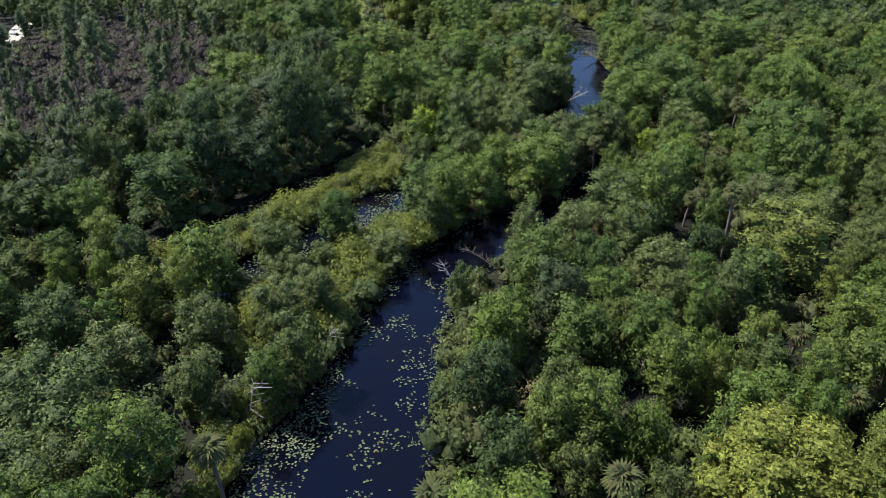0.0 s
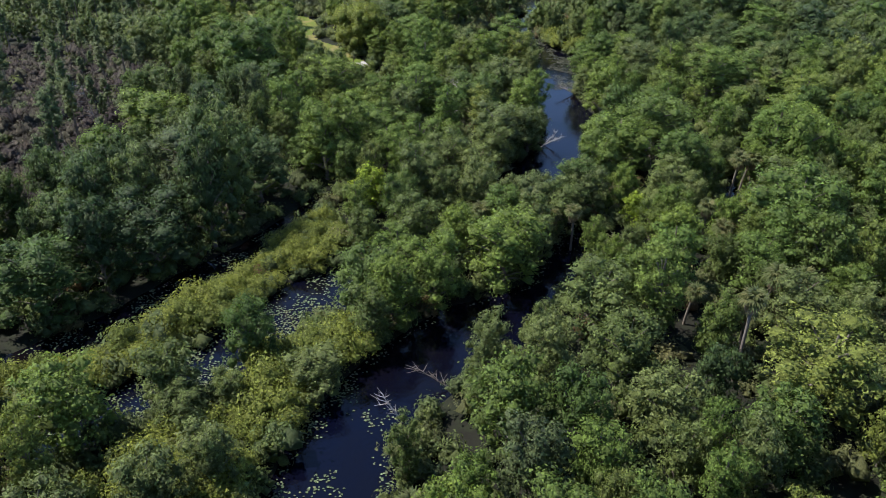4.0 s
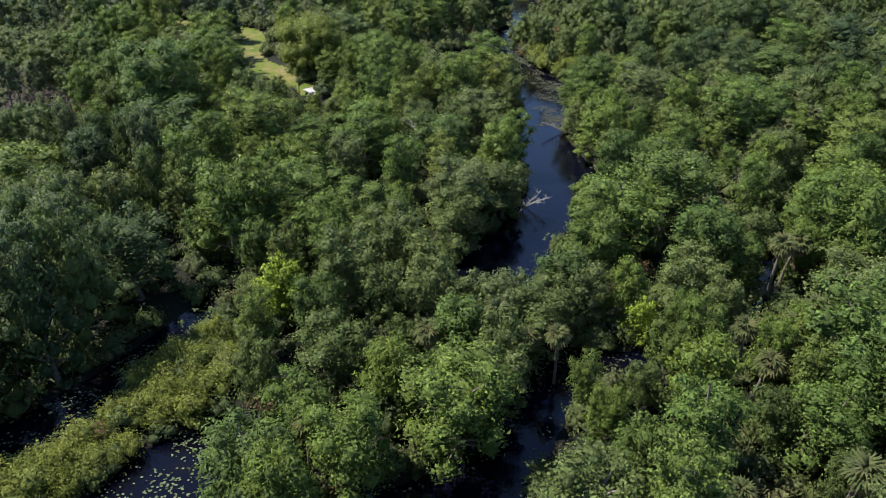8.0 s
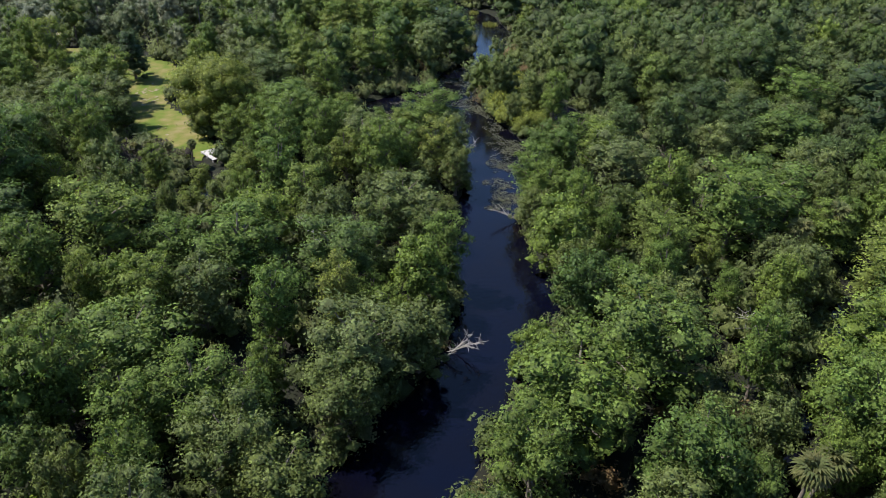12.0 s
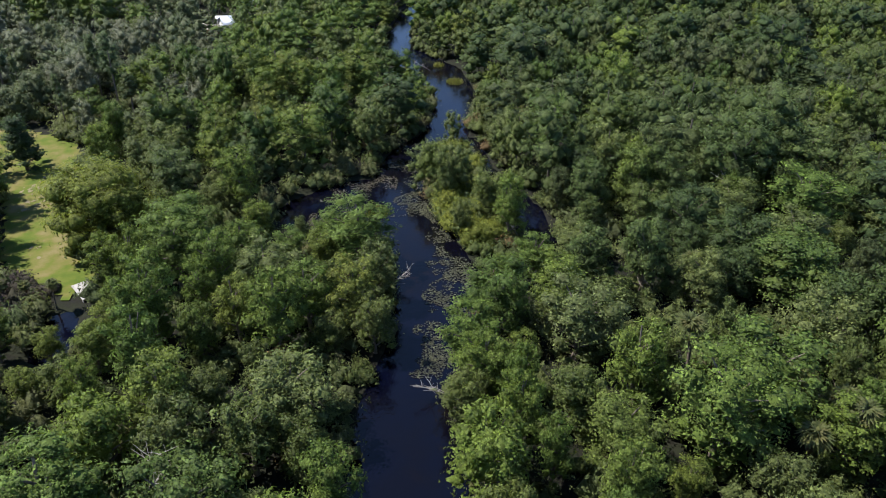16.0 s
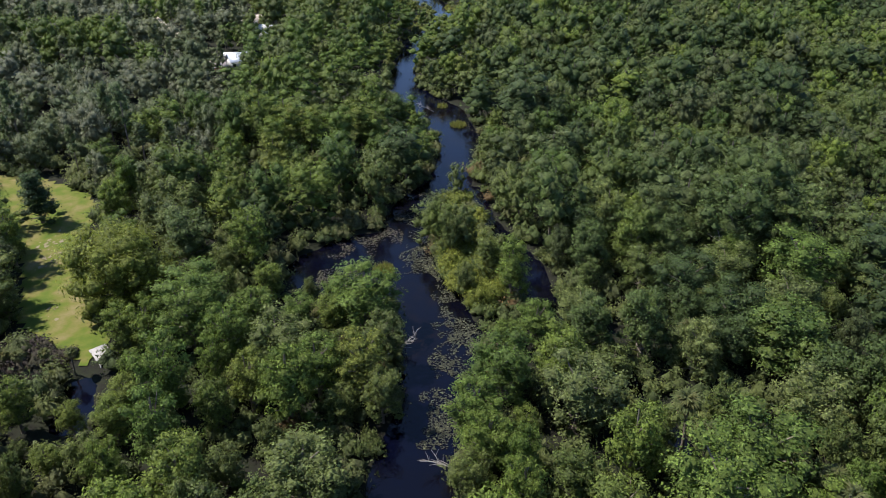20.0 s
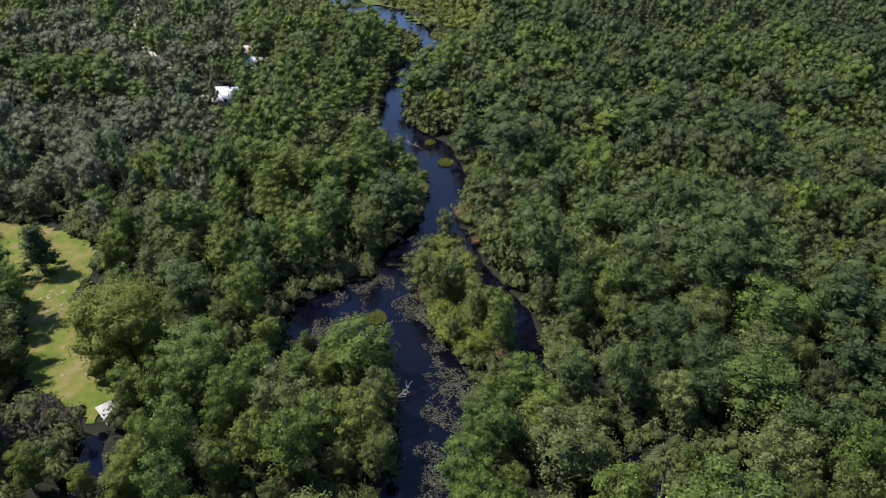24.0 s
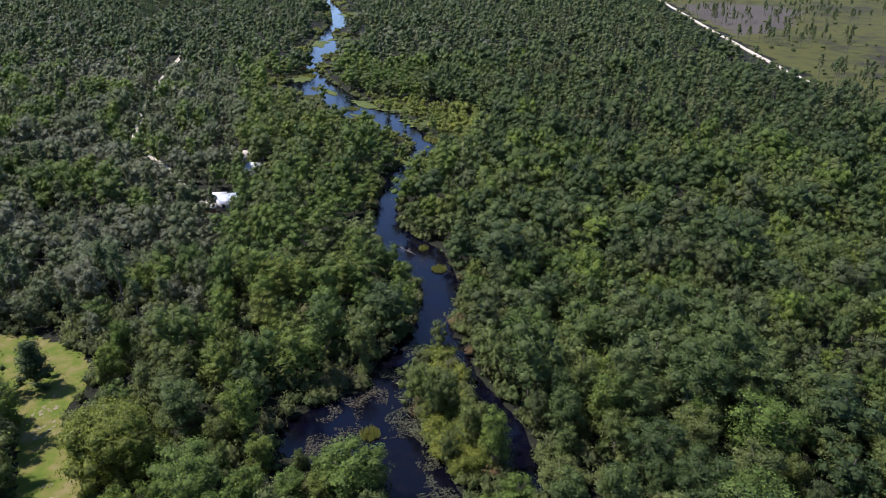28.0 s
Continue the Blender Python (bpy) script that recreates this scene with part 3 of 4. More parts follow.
def scatter(x0, x1, y0, y1, gap, rng):
    """Points at least about a gap apart, by darts on a grid."""
    cell = gap / math.sqrt(2)
    taken, out = {}, []
    for _ in range(int((x1 - x0) * (y1 - y0) / (gap * gap) * 3.2)):
        x, y = rng.uniform(x0, x1), rng.uniform(y0, y1)
        i, j = int((x - x0) / cell), int((y - y0) / cell)
        if any((q := taken.get((i + a, j + b))) and (q[0] - x) ** 2 + (q[1] - y) ** 2 < gap * gap for a in (-2, -1, 0, 1, 2) for b in (-2, -1, 0, 1, 2)):
            continue
        taken[(i, j)] = (x, y)
        out.append((x, y))
    return np.array(out)


ISLAND = [(40, 286), (45, 288), (52, 284), (58, 268), (56, 250), (52, 241), (47, 243), (42, 258), (40.5, 272)]
WILLOWS = [(-46, 93), (-34, 99), (-24, 107), (-15, 117), (-8, 127), (-6, 138), (-12, 142), (-20, 130), (-30, 118), (-40, 106), (-48, 100)]
SPIT = [(-30, 78), (-14, 72), (-11, 84), (-5, 98), (2, 108), (-2, 113), (-9, 107), (-20, 97)]
MARSH = [(60, 462), (92, 470), (88, 520), (60, 540), (30, 560), (20, 570), (28, 530), (50, 502), (64, 486)]


ZONES = {"willows": WILLOWS, "marsh": MARSH, "island": ISLAND, "spit": SPIT, "burnt": BURNT}


def zones(x, y):
    """The name of the zone of each place, with the upper river's low fringe as one of them."""
    out = np.full(len(x), "", dtype=object)
    for name, poly in ZONES.items():
        out[inside(poly, x, y)] = name
    out[(out == "") & (y > 440) & (along(UPPER, x, y) < 10 + 8 * np.sin(x * 0.07 + y * 0.05))] = "fringe"
    return out


def kind_at(x, y, zone):
    """Which plant grows at a place."""
    n = noise.noise((x * 0.045, y * 0.045, 0.3)) + RNG.uniform(-0.45, 0.45)
    if zone in ("willows", "marsh"):
        return "willow"
    if zone == "island":
        return "willow" if RNG.uniform() < 0.75 else "bay"
    if zone == "spit":
        return "willow" if n > 0 else "bay"
    if zone == "fringe":
        return "shrub" if n > 0.1 else "willow"
    if zone == "burnt":
        return "pine" if RNG.uniform() < 0.26 else "burnt"
    if y > 450 and x > 95 + 0.3 * abs(y - 520):
        return "pine" if n > -0.1 else "gum"
    if y > 640:
        return "pine" if n > 0.0 else ("oak" if n > -0.25 else "gum")
    edge = -8 - 0.12 * (y - 300)
    if y > 288 and x < edge:
        return "oak" if n > -0.2 else ("pine" if n > -0.42 else "maple")
    # deep green gums here carry the shade of the slough's bank in their colour
    if x < -21 and 110 < y < 200 and n > -0.45:
        return "gum"
    if y < 330 and x < -75:
        return "pine" if n > -0.1 else "bay"
    if x > 62 and y > 215:
        return "gum" if n > -0.12 else ("maple" if n > -0.35 else "bay")
    if n > (-0.15 if -30 < x < 40 and 170 < y < 262 else 0.22):
        return "cypress"
    return "maple" if n > -0.12 else "bay"


LOW = [(-10, 224, 12), (-8, 216, 9), (27, 244, 8), (20, 246, 7), (61, 238, 8), (59, 230, 7), (66, 247, 5), (-14, 214, 6), (66, 225, 5)]


def lowness(x, y):
    """How far the growth of a place stays under the common height."""
    return 0.55 if any(math.hypot(x - a, y - b) < r for a, b, r in LOW) else 1.0


COUNT = dict.fromkeys(SPECIES, 0)
LIMIT = {"gum": 120, "gold": 9, "great_cypress": 9, "lawn_oak": 9, "cedar": 9, "maple": 290, "bay": 290, "cypress": 290, "willow": 230, "pine": 60, "oak": 12, "shrub": 280, "burnt": 0}
REST = {"mid": [], "far": [], "horizon": []}


def tree_at(kind, x, y, scale, high=1.0, z=None):
    z = (float(ground_height(np.array(x), np.array(y))) if z is None else z) - 0.05
    turn = RNG.uniform(0, 360)
    near = -62 < x < 112 and y < (290 if x < -20 else 262)
    if (near and COUNT[kind] < LIMIT[kind]) or LIMIT[kind] == 9:
        place_model(kind, COUNT[kind], x, y, z, turn, scale, high)
        COUNT[kind] += 1
    else:
        far = math.hypot(x - 40, y - 140)
        level = "mid" if y < 330 and far < 240 else ("far" if far < 470 else "horizon")
        REST[level].append((kind, x, y, z, math.radians(turn), scale, high))


def room(x, y):
    """How far from water, lawn, roads and buildings places lie: the least of all, and from the water alone."""
    s = shore(x, y)
    d = np.where(inside(LAWN_EDGE, x, y), -9.0, 99.0)
    for line, give in ((DRIVE, 2.1), (TRACK, 1.5), (LANE, 1.5)):
        d = np.minimum(d, along([(a, b, 1.0) for a, b in line], x, y) * give)
    d = np.where((y > 430) & (x > road_x(y) - np.where(y < 560, 3.5, 11.0)), -9.0, d)
    for a, b, r in KEEP_OFF:
        d = np.minimum(d, np.hypot(x - a, y - b) - r)
    return s, d


KEEP_OFF = [(-16.8, 384, 4.0), (-18, 375, 4.0), (-21, 389, 2), (-14, 415, 3), (-19.5, 437, 3), (-22, 377, 2), (-9, 234, 2.6), (-8, 227, 2.4), (-8, 221, 2.6), (-19.5, 229.5, 6.5), (-12, 228.5, 3.0), (-24, 269, 4.5)]

# openings in the canopy, where the blackened floor stands in for shade
GAPS = [(44, 110.5, 2.6), (24.8, 57, 2.5), (23, 69, 2.5), (46, 77.5, 2.6), (29.4, 96.6, 2.5), (38.9, 97.3, 4.2), (65.3, 157, 2.6), (-16.9, 147, 2.5), (0.8, 132, 2.5), (-24, 163.6, 2.6),
        (-15, 171, 2.6), (1.7, 167, 2.5), (8.2, 171.5, 2.5), (-17, 192.4, 2.6), (74.3, 221, 2.6), (88.4, 211, 2.6), (3.3, 223.7, 2.6), (77.3, 203.4, 2.6), (0.8, 237.5, 2.6), (2, 265, 2.6), (99.8, 303.5, 2.6), (106.8, 294, 2.6)]
KEEP_OFF += GAPS


def seen_width(y):
    """Half the width of the country that comes into view at a distance y along the flight."""
    return 0.58 * (max(y, 0) + 40) + 22 if y < 230 else 0.66 * (y - 128) + 105


def woods(y0, y1, gap, low, high):
    w = max(seen_width(y0), seen_width(y1))
    pts = scatter(18 - w, 22 + w, y0, y1, gap, RNG)
    pts = pts[np.argsort(pts[:, 1])]
    s, d = room(pts[:, 0], pts[:, 1])
    z = ground_height(pts[:, 0], pts[:, 1])
    for (x, y), water, other, h, zone in zip(pts, s, d, z, zones(pts[:, 0], pts[:, 1])):
        if abs(x - 20) > seen_width(y) or other < 0 or water < 0.5:
            continue
        kind = kind_at(x, y, zone)
        size = (low + (high - low) * RNG.uniform() ** (1.0 if y < 262 else 1.5)) * (1.0 + 0.30 * noise.noise((x * 0.05, y * 0.05, 9.1)))
        tall = 1.3 if x < -24 and 118 < y < 190 else 1.0
        if RNG.uniform() < (0.24 if x > 62 and y > 200 else 0.08):
            size *= 1.45 if x > 62 else 1.3
        reach = SPECIES[kind][1] * size
        if water < reach * 0.42:
            size *= max(0.50, water / (reach * 0.42))
            reach = SPECIES[kind][1] * size
        if lowness(x, y) < 1:
            size, tall = size * 0.72, tall * 0.72
            reach = SPECIES[kind][1] * size
        if water > reach * 0.40 and other > reach * 0.45:
            if zone == "spit":
                tall *= 0.58
            if y > 560 and x > float(road_x(y)) - 45:
                tall *= 0.55
            elif y > 290 and water < (16 if y > 430 else 9):
                tall *= 0.7 if y > 430 else 0.82
            tree_at(kind, x, y, size, tall * (RNG.uniform(0.80, 1.22) if y < 262 else RNG.uniform(0.74, 1.36)) * (1.0 + 0.16 * noise.noise((x * 0.03, y * 0.03, 6.2))) / math.sqrt(size), h)


HEROES = [("gold", -2.7, 144, 1.08), ("gold", 41.6, 138, 0.72), ("great_cypress", 33, 48.5, 1.26), ("lawn_oak", -10.5, 248.5, 1.0), ("maple", 97, 227, 1.9),
          ("bay", 49.8, 145, 1.35), ("cypress", 32, 239, 1.75), ("cypress", 5, 239, 1.6), ("cypress", 31, 313, 1.5), ("cypress", 27, 374, 1.4), ("maple", 85, 287, 1.5),
          ("cedar", -36.3, 277, 1.2), ("gum", -38, 265.5, 0.78), ("gum", -33, 254.5, 0.8), ("gum", -27.5, 242.5, 0.7), ("gum", -44, 274, 0.9),
          ("bay", 43, 268, 1.0), ("bay", 25, 139.5, 1.05), ("maple", 33, 143.5, 0.95), ("bay", 21.5, 142.5, 0.8)]
for kind, x, y, size in HEROES:
    KEEP_OFF.append((x, y, SPECIES[kind][1] * size * (0.95 if kind == "gold" else (1.0 if kind == "lawn_oak" else 0.5))))
    tree_at(kind, x, y, size, 1.0 / max(1.0, size))


def stand(kind, places):
    """Single trees of one kind that keep their place in the canopy."""
    for x, y, size in places:
        KEEP_OFF.append((x, y, SPECIES[kind][1] * size * 0.72))
        tree_at(kind, x, y, size * (0.5 + 0.5 * lowness(x, y)), lowness(x, y) ** 0.6 * RNG.uniform(0.94, 1.08) / size ** 0.75)


stand("willow", [(-20.5, 60, 0.55), (-19.5, 64.5, 0.5), (-21.5, 56, 0.6), (-18.2, 68.5, 0.5), (-22.5, 52, 0.6), (-23.5, 61, 0.6), (-24, 57, 0.55), (-21.5, 66, 0.6)])
# two cypress places given darker gum leaves instead of the shade over them
stand("gum", [(-38.5, 59.6, 1.6), (-45.6, 73.7, 1.05)])
stand("cypress", [(31.3, 64.5, 0.45), (33.8, 77.1, 0.71), (35, 82.8, 0.57), (50.2, 91.5, 1.7), (5.5, 187.6, 1.7), (-13.5, 192.8, 1.7), (55.3, 193.3, 0.62), (74.1, 196.3, 1.7), (32.6, 221.7, 1.04), (26.3, 221.9, 1.04), (54.6, 232.4, 0.81), (5.4, 233.5, 1.34), (21.3, 238.6, 1.05), (106.5, 245.3, 1.7), (19.5, 275.1, 1.5), (27.4, 314, 1.54), (21.7, 358.5, 1.54)])
stand("bay", [(-36.8, 51.1, 1.45), (14.6, 52.1, 0.8), (14.6, 63.7, 0.91), (-26.1, 65, 0.93), (36.9, 66.4, 0.94), (-36.4, 69.2, 1.13), (-15.8, 70.4, 0.97), (-28.6, 75.8, 1.04), (23.4, 76.5, 0.69), (-19.8, 78.8, 1.01), (-15.5, 83, 0.91), (3.8, 83.7, 0.58), (32.1, 88.6, 1.16), (-23, 95.7, 1.04), (29.6, 97.9, 1.25), (14, 100.4, 0.82), (-0.7, 106.8, 0.85), (29, 108.2, 1.58), (49.4, 119.6, 0.73), (22.6, 125.8, 1.06), (-2.9, 128.7, 0.78), (5.1, 130.3, 1.31), (23.1, 130.7, 0.93), (28.3, 136.4, 1.29), (68.2, 139.4, 1.7), (51.9, 139.4, 0.75), (33.6, 141.8, 1.23), (16, 150, 1.35)])
stand("bay", [(10.9, 154, 1.34), (62.5, 155.5, 0.94), (56.5, 155.6, 0.81), (20.5, 160.7, 1.24), (22, 168, 1.7), (28.3, 171.5, 1.09), (58.9, 176.8, 1.02), (49.4, 185.7, 0.85), (23, 196.3, 1.1), (14.9, 196.6, 1.09), (59.5, 201.4, 1.01), (26.6, 202.5, 1.7), (62.5, 215.4, 1.7), (35.4, 217.2, 0.84), (69.4, 224.9, 1.31), (82.3, 225.7, 1.23), (19.9, 227.7, 1.45), (67.9, 240, 1.59), (94.5, 246.6, 1.44), (80.5, 248.8, 1.22)])
stand("maple", [(21.9, 55.9, 0.73), (-18.2, 65.9, 0.68), (32.5, 67.5, 0.56), (26.1, 72.6, 0.83), (18, 73, 1.02), (7.9, 73.1, 1.1), (42, 84.1, 1.09), (22.5, 87.3, 0.83), (-32, 88.9, 1.19), (15.1, 88.9, 1.1), (2, 110.8, 1), (-45.2, 113.8, 1.54), (7.6, 115.8, 1.22), (18.1, 120.6, 1.46), (44.8, 125.9, 0.93), (11.4, 126.1, 0.89), (46.8, 133.1, 0.75), (2.8, 138.8, 0.78), (40.3, 141.8, 0.68), (66.8, 151, 0.67), (38.7, 152.4, 1.21), (-6.9, 153.5, 0.75), (-51.9, 157.3, 1.17), (44, 160.2, 1.7), (78.7, 164.6, 1.7), (53.1, 167, 1.7), (-2.6, 168.4, 1.7), (-47.6, 174.3, 1.7)])
stand("maple", [(73.8, 179.2, 0.76), (-7.6, 181.3, 0.89), (28.5, 182.2, 1.07), (18.4, 186.4, 1.42), (48.1, 191.6, 1.16), (-29.4, 193, 1.7), (6.8, 195.7, 1.19), (82.1, 203.1, 1.7), (13.2, 215.1, 0.72), (52.4, 220.2, 1.21), (96.2, 227.4, 1.7), (45.1, 264.5, 0.85), (82.8, 268.7, 1.08), (69.5, 282.5, 1.55), (82.9, 284.6, 1.38), (23.4, 295.8, 1.38), (91.4, 320.1, 1.7), (15.7, 348.8, 1.63)])
stand("gum", [(7.7, 52.2, 0.91), (6.1, 63.8, 0.91), (16.2, 79.4, 1), (-41.7, 90.2, 0.83), (39.3, 92.8, 0.73), (-33.8, 125.7, 1.52), (-22.7, 149.7, 1.51), (-35.3, 153.6, 1.7), (115.2, 232.3, 1.4), (124.3, 256.5, 1.64), (-0.9, 258.8, 1.3), (10, 265.3, 1.13), (115.7, 270.3, 1.52), (111.6, 291, 1.7), (61.1, 291.9, 1.33), (71.6, 293.7, 1.69), (38.6, 295.6, 1.62), (95.1, 295.8, 1.7), (137.9, 303.7, 1.7), (59.4, 333.6, 1.7), (128, 335.3, 1.7), (73, 351.5, 1.7), (95.2, 366.5, 1.7), (52.3, 379.7, 1.7), (136.1, 383.1, 1.7)])
for x, y, size in ((-19, 636, 1.5), (-24, 648, 1.7), (-15, 652, 1.3), (8, 612, 1.3), (14, 622, 1.5), (16, 655, 1.7), (22, 668, 1.5), (10, 645, 1.2), (-30, 800, 2.0), (-36, 815, 1.8), (-33, 930, 2.2), (-25, 945, 2.0),
                   (3, 551, 0.8), (52, 510, 0.8), (39, 519, 0.6), (60, 478, 0.55), (47, 487, 0.45)):
    KEEP_OFF.append((x, y, 3))
    tree_at("cypress" if x > 0 else "gum", x, y, size, 1.0 / size ** 0.4)
woods(14, 262, 4.75, 0.55, 1.25)
woods(262, 420, 5.2, 0.72, 1.42)
woods(420, 640, 5.2, 0.70, 1.40)
woods(640, 1300, 7.0, 0.95, 1.5)
woods(-30, 14, 5.2, 0.7, 1.3)

for poly, gap, size in ((WILLOWS, 1.9, 0.85), (ISLAND, 2.4, 0.95), (SPIT, 2.3, 0.95)):
    for x, y in scatter(min(p[0] for p in poly), max(p[0] for p in poly), min(p[1] for p in poly), max(p[1] for p in poly), gap, RNG):
        if inside(poly, x, y) and float(shore(x, y)) > 0.9:
            tree_at("willow" if poly is not SPIT or RNG.uniform() < 0.55 else "shrub", x, y, size * RNG.uniform(0.7, 1.15) * (1 if poly is not SPIT else 1.15), RNG.uniform(0.8, 1.15))

for x, y in scatter(285, 900, 480, 1290, 7.5, RNG):
    out_ = x - float(road_x(y))
    thick = 0.45 if out_ < 45 and y < 640 else (-0.12 if out_ > 30 else 0.02)
    if out_ > 5 and x - 20 < seen_width(y) and noise.noise((x * 0.014, y * 0.014, 2.0)) * 0.8 + RNG.uniform(-0.4, 0.4) + thick > 0.12:
        REST["far"].append(("pine" if RNG.uniform() < 0.7 else "shrub", x, y, 0.4, RNG.uniform(0, 6.3), RNG.uniform(0.55, 1.3), RNG.uniform(0.8, 1.3)))
# shrubs close along the water
for line in WATERWAYS:
    for (ax, ay, aw), (bx, by, bw) in zip(line, line[1:]):
        run = math.hypot(bx - ax, by - ay)
        for k in range(int(run / (1.3 if ay < 300 else 2.6))):
            f = RNG.uniform()
            for side in (-1, 1):
                off = side * (aw + f * (bw - aw) + RNG.uniform(0.5, 2.4))
                x, y = ax + f * (bx - ax) - (by - ay) / run * off, ay + f * (by - ay) + (bx - ax) / run * off
                if float(shore(x, y)) > 0.35 and not inside(LAWN_EDGE, x, y) and RNG.uniform() < 0.62:
                    tree_at("shrub", x, y, RNG.uniform(0.6, 1.25), RNG.uniform(0.8, 1.3))
# undergrowth in the gaps
under = scatter(-100, 130, 20, 330, 3.2, RNG)
fit_ = (shore(under[:, 0], under[:, 1]) > 0.5) & ~inside(LAWN_EDGE, under[:, 0], under[:, 1]) & (np.hypot(under[:, 0] + 9.5, under[:, 1] - 233) > 3.2)
for gap_x, gap_y, gap_r in GAPS:
    fit_ &= np.hypot(under[:, 0] - gap_x, under[:, 1] - gap_y) > gap_r
for (x, y), scorched in zip(under[fit_], inside(BURNT, under[fit_][:, 0], under[fit_][:, 1])):
    if abs(x - 20) < seen_width(y) + 20:
        REST["mid"].append(("burnt" if scorched else "shrub", x, y, 0.2, RNG.uniform(0, 6.3), RNG.uniform(0.8, 1.7), RNG.uniform(0.8, 1.4)))
scorch = scatter(-130, -50, 130, 250, 1.9, RNG)
for x, y in scorch[inside(BURNT, scorch[:, 0], scorch[:, 1])]:
    REST["mid"].append(("burnt" if RNG.uniform() < 0.9 else "shrub", x, y, 0.3, RNG.uniform(0, 6.3), RNG.uniform(0.5, 1.2), RNG.uniform(0.7, 1.6)))
for x, y in scatter(-135, -56, 140, 248, 6.5, RNG):
    if inside(BURNT, x, y) and RNG.uniform() < 0.55:
        REST["mid"].append(("pine", x, y, 0.4, RNG.uniform(0, 6.3), RNG.uniform(0.5, 1.0), RNG.uniform(0.8, 1.2)))
for k in range(70):
    a, q = RNG.uniform(0, 6.28), 8 * math.sqrt(RNG.uniform())
    REST["mid"].append(("burnt", -20 + q * math.cos(a), 230 + 0.7 * q * math.sin(a), 0.3, a, RNG.uniform(0.5, 1.5), RNG.uniform(0.8, 1.7)))
LODS = {"mid": (1000, 0.52, 22), "far": (390, 0.52, 14), "horizon": (84, 0.90, 8)}
WOOD_LABEL = {"mid": "dense swamp woodland of mixed green trees", "far": "distant continuous canopy of mixed trees", "horizon": "far woods reaching to the horizon"}


def forest():
    stems = []
    for level, rows in REST.items():
        count, size, masses = LODS[level]
        for kind in SPECIES:
            own = [r for r in rows if r[0] == kind]
            if not own:
                continue
            n = int(count * {"shrub": 0.17, "burnt": 0.16, "willow": 0.6, "pine": 0.62}.get(kind, 1.0))
            sz = size * {"shrub": 0.86, "burnt": 0.55, "willow": 0.75, "pine": 0.85}.get(kind, 1.0)
            bank = [template(kind, 900 + 7 * k, n, sz, masses if kind not in ("shrub", "burnt") else 4, False, level != "mid")[1:3] for k in range(6)]
            sprays, n = n, len(bank[0][0])
            out, facing = np.empty((2, len(own), n, 3, 3), np.float32)
            for k, (_, x, y, z, a, s, h) in enumerate(own):
                q, g = bank[k % 6][0] * np.array((s, s, s * h)), bank[k % 6][1]
                c, d = math.cos(a), math.sin(a)
                facing[k, ..., 0] = g[..., 0] * c - g[..., 1] * d
                facing[k, ..., 1] = g[..., 0] * d + g[..., 1] * c
                facing[k, ..., 2] = g[..., 2]
                out[k, ..., 0] = q[..., 0] * c - q[..., 1] * d + x
                out[k, ..., 1] = q[..., 0] * d + q[..., 1] * c + y
                out[k, ..., 2] = q[..., 2] + z
                if level != "horizon" and kind not in ("shrub", "burnt", "willow"):
                    H = SPECIES[kind][2] * s * h
                    stems.append([(x, y, z - 0.2, 0.2 * s), (x + 0.2, y, z + H * 0.85, 0.07 * s)])
            tint = np.repeat([noise.noise((r[1] * 0.016, r[2] * 0.016, 4.4)) * 0.5 + 0.6 * RNG.uniform() for r in own], n)
            leaf = SPECIES[kind][3]
            heart = np.tile(np.arange(n) >= sprays, len(own))
            me = mesh_from("woods", out.reshape(-1, 3), np.arange(out.size // 3).reshape(-1, 3), SPRAY[leaf] if level == "mid" else LEAF[leaf], False, tint, LEAF[leaf], heart, facing)
            name = {"mid": "woodland_", "far": "distant_woodland_", "horizon": "far_woodland_"}[level] + {"burnt": "scrub", "shrub": "undergrowth"}.get(kind, kind)
            tagged(new(name, me), WOOD_LABEL[level] if kind not in ("shrub", "burnt") else "low tangled undergrowth between the trees", "woodland", "", "stuff")
    v, f = tubes(stems, 4)
    tagged(new("woodland_trunks", mesh_from("woodland_trunks", v, f, BARK, True)), "grey-brown trunks standing in the woodland", "trunks", "", "stuff")


forest()
for kind, roots in MODELS.items():
    for root in roots:
        if not root["used"]:
            for ob in (*root.children_recursive, root):
                bpy.data.objects.remove(ob)
        else:
            del root["used"]
for ob in list(scene.objects):
    if "used" in ob:
        del ob["used"]

# ---------------------------------------------------------------- cabbage palms
def frond_mesh(length, mat, seed):
    """A fan leaf on its stalk: folded segments spreading from the end of a petiole."""
    rng = np.random.default_rng(seed)
    v, f = [], []
    stalk, seg = length * 0.40, 10
    v += [(-0.03, 0, 0), (0.03, 0, 0), (0.02, stalk, 0.02), (-0.02, stalk, 0.02)]
    f += [(0, 1, 2), (0, 2, 3)]
    for i in range(seg):
        a = radians(-100 + 200 * i / (seg - 1))
        l = length * 0.58 * (0.72 + 0.28 * math.cos(a)) * rng.uniform(0.85, 1.05)
        b = len(v)
        w = 0.14
        mx, my = math.sin(a) * l * 0.55, stalk + math.cos(a) * l * 0.55
        v += [(0, stalk, 0.02), (mx - math.cos(a) * w, my + math.sin(a) * w, 0.02), (mx, my, 0.10), (mx + math.cos(a) * w, my - math.sin(a) * w, 0.02),
              (math.sin(a) * l, stalk + math.cos(a) * l, -0.26 * length)]
        f += [(b, b + 1, b + 2), (b, b + 2, b + 3), (b + 2, b + 1, b + 4), (b + 3, b + 2, b + 4)]
    return mesh_from("frond", v, f, mat)


FRONDS = [frond_mesh(1.95, LEAF["palm"], k) for k in range(3)]
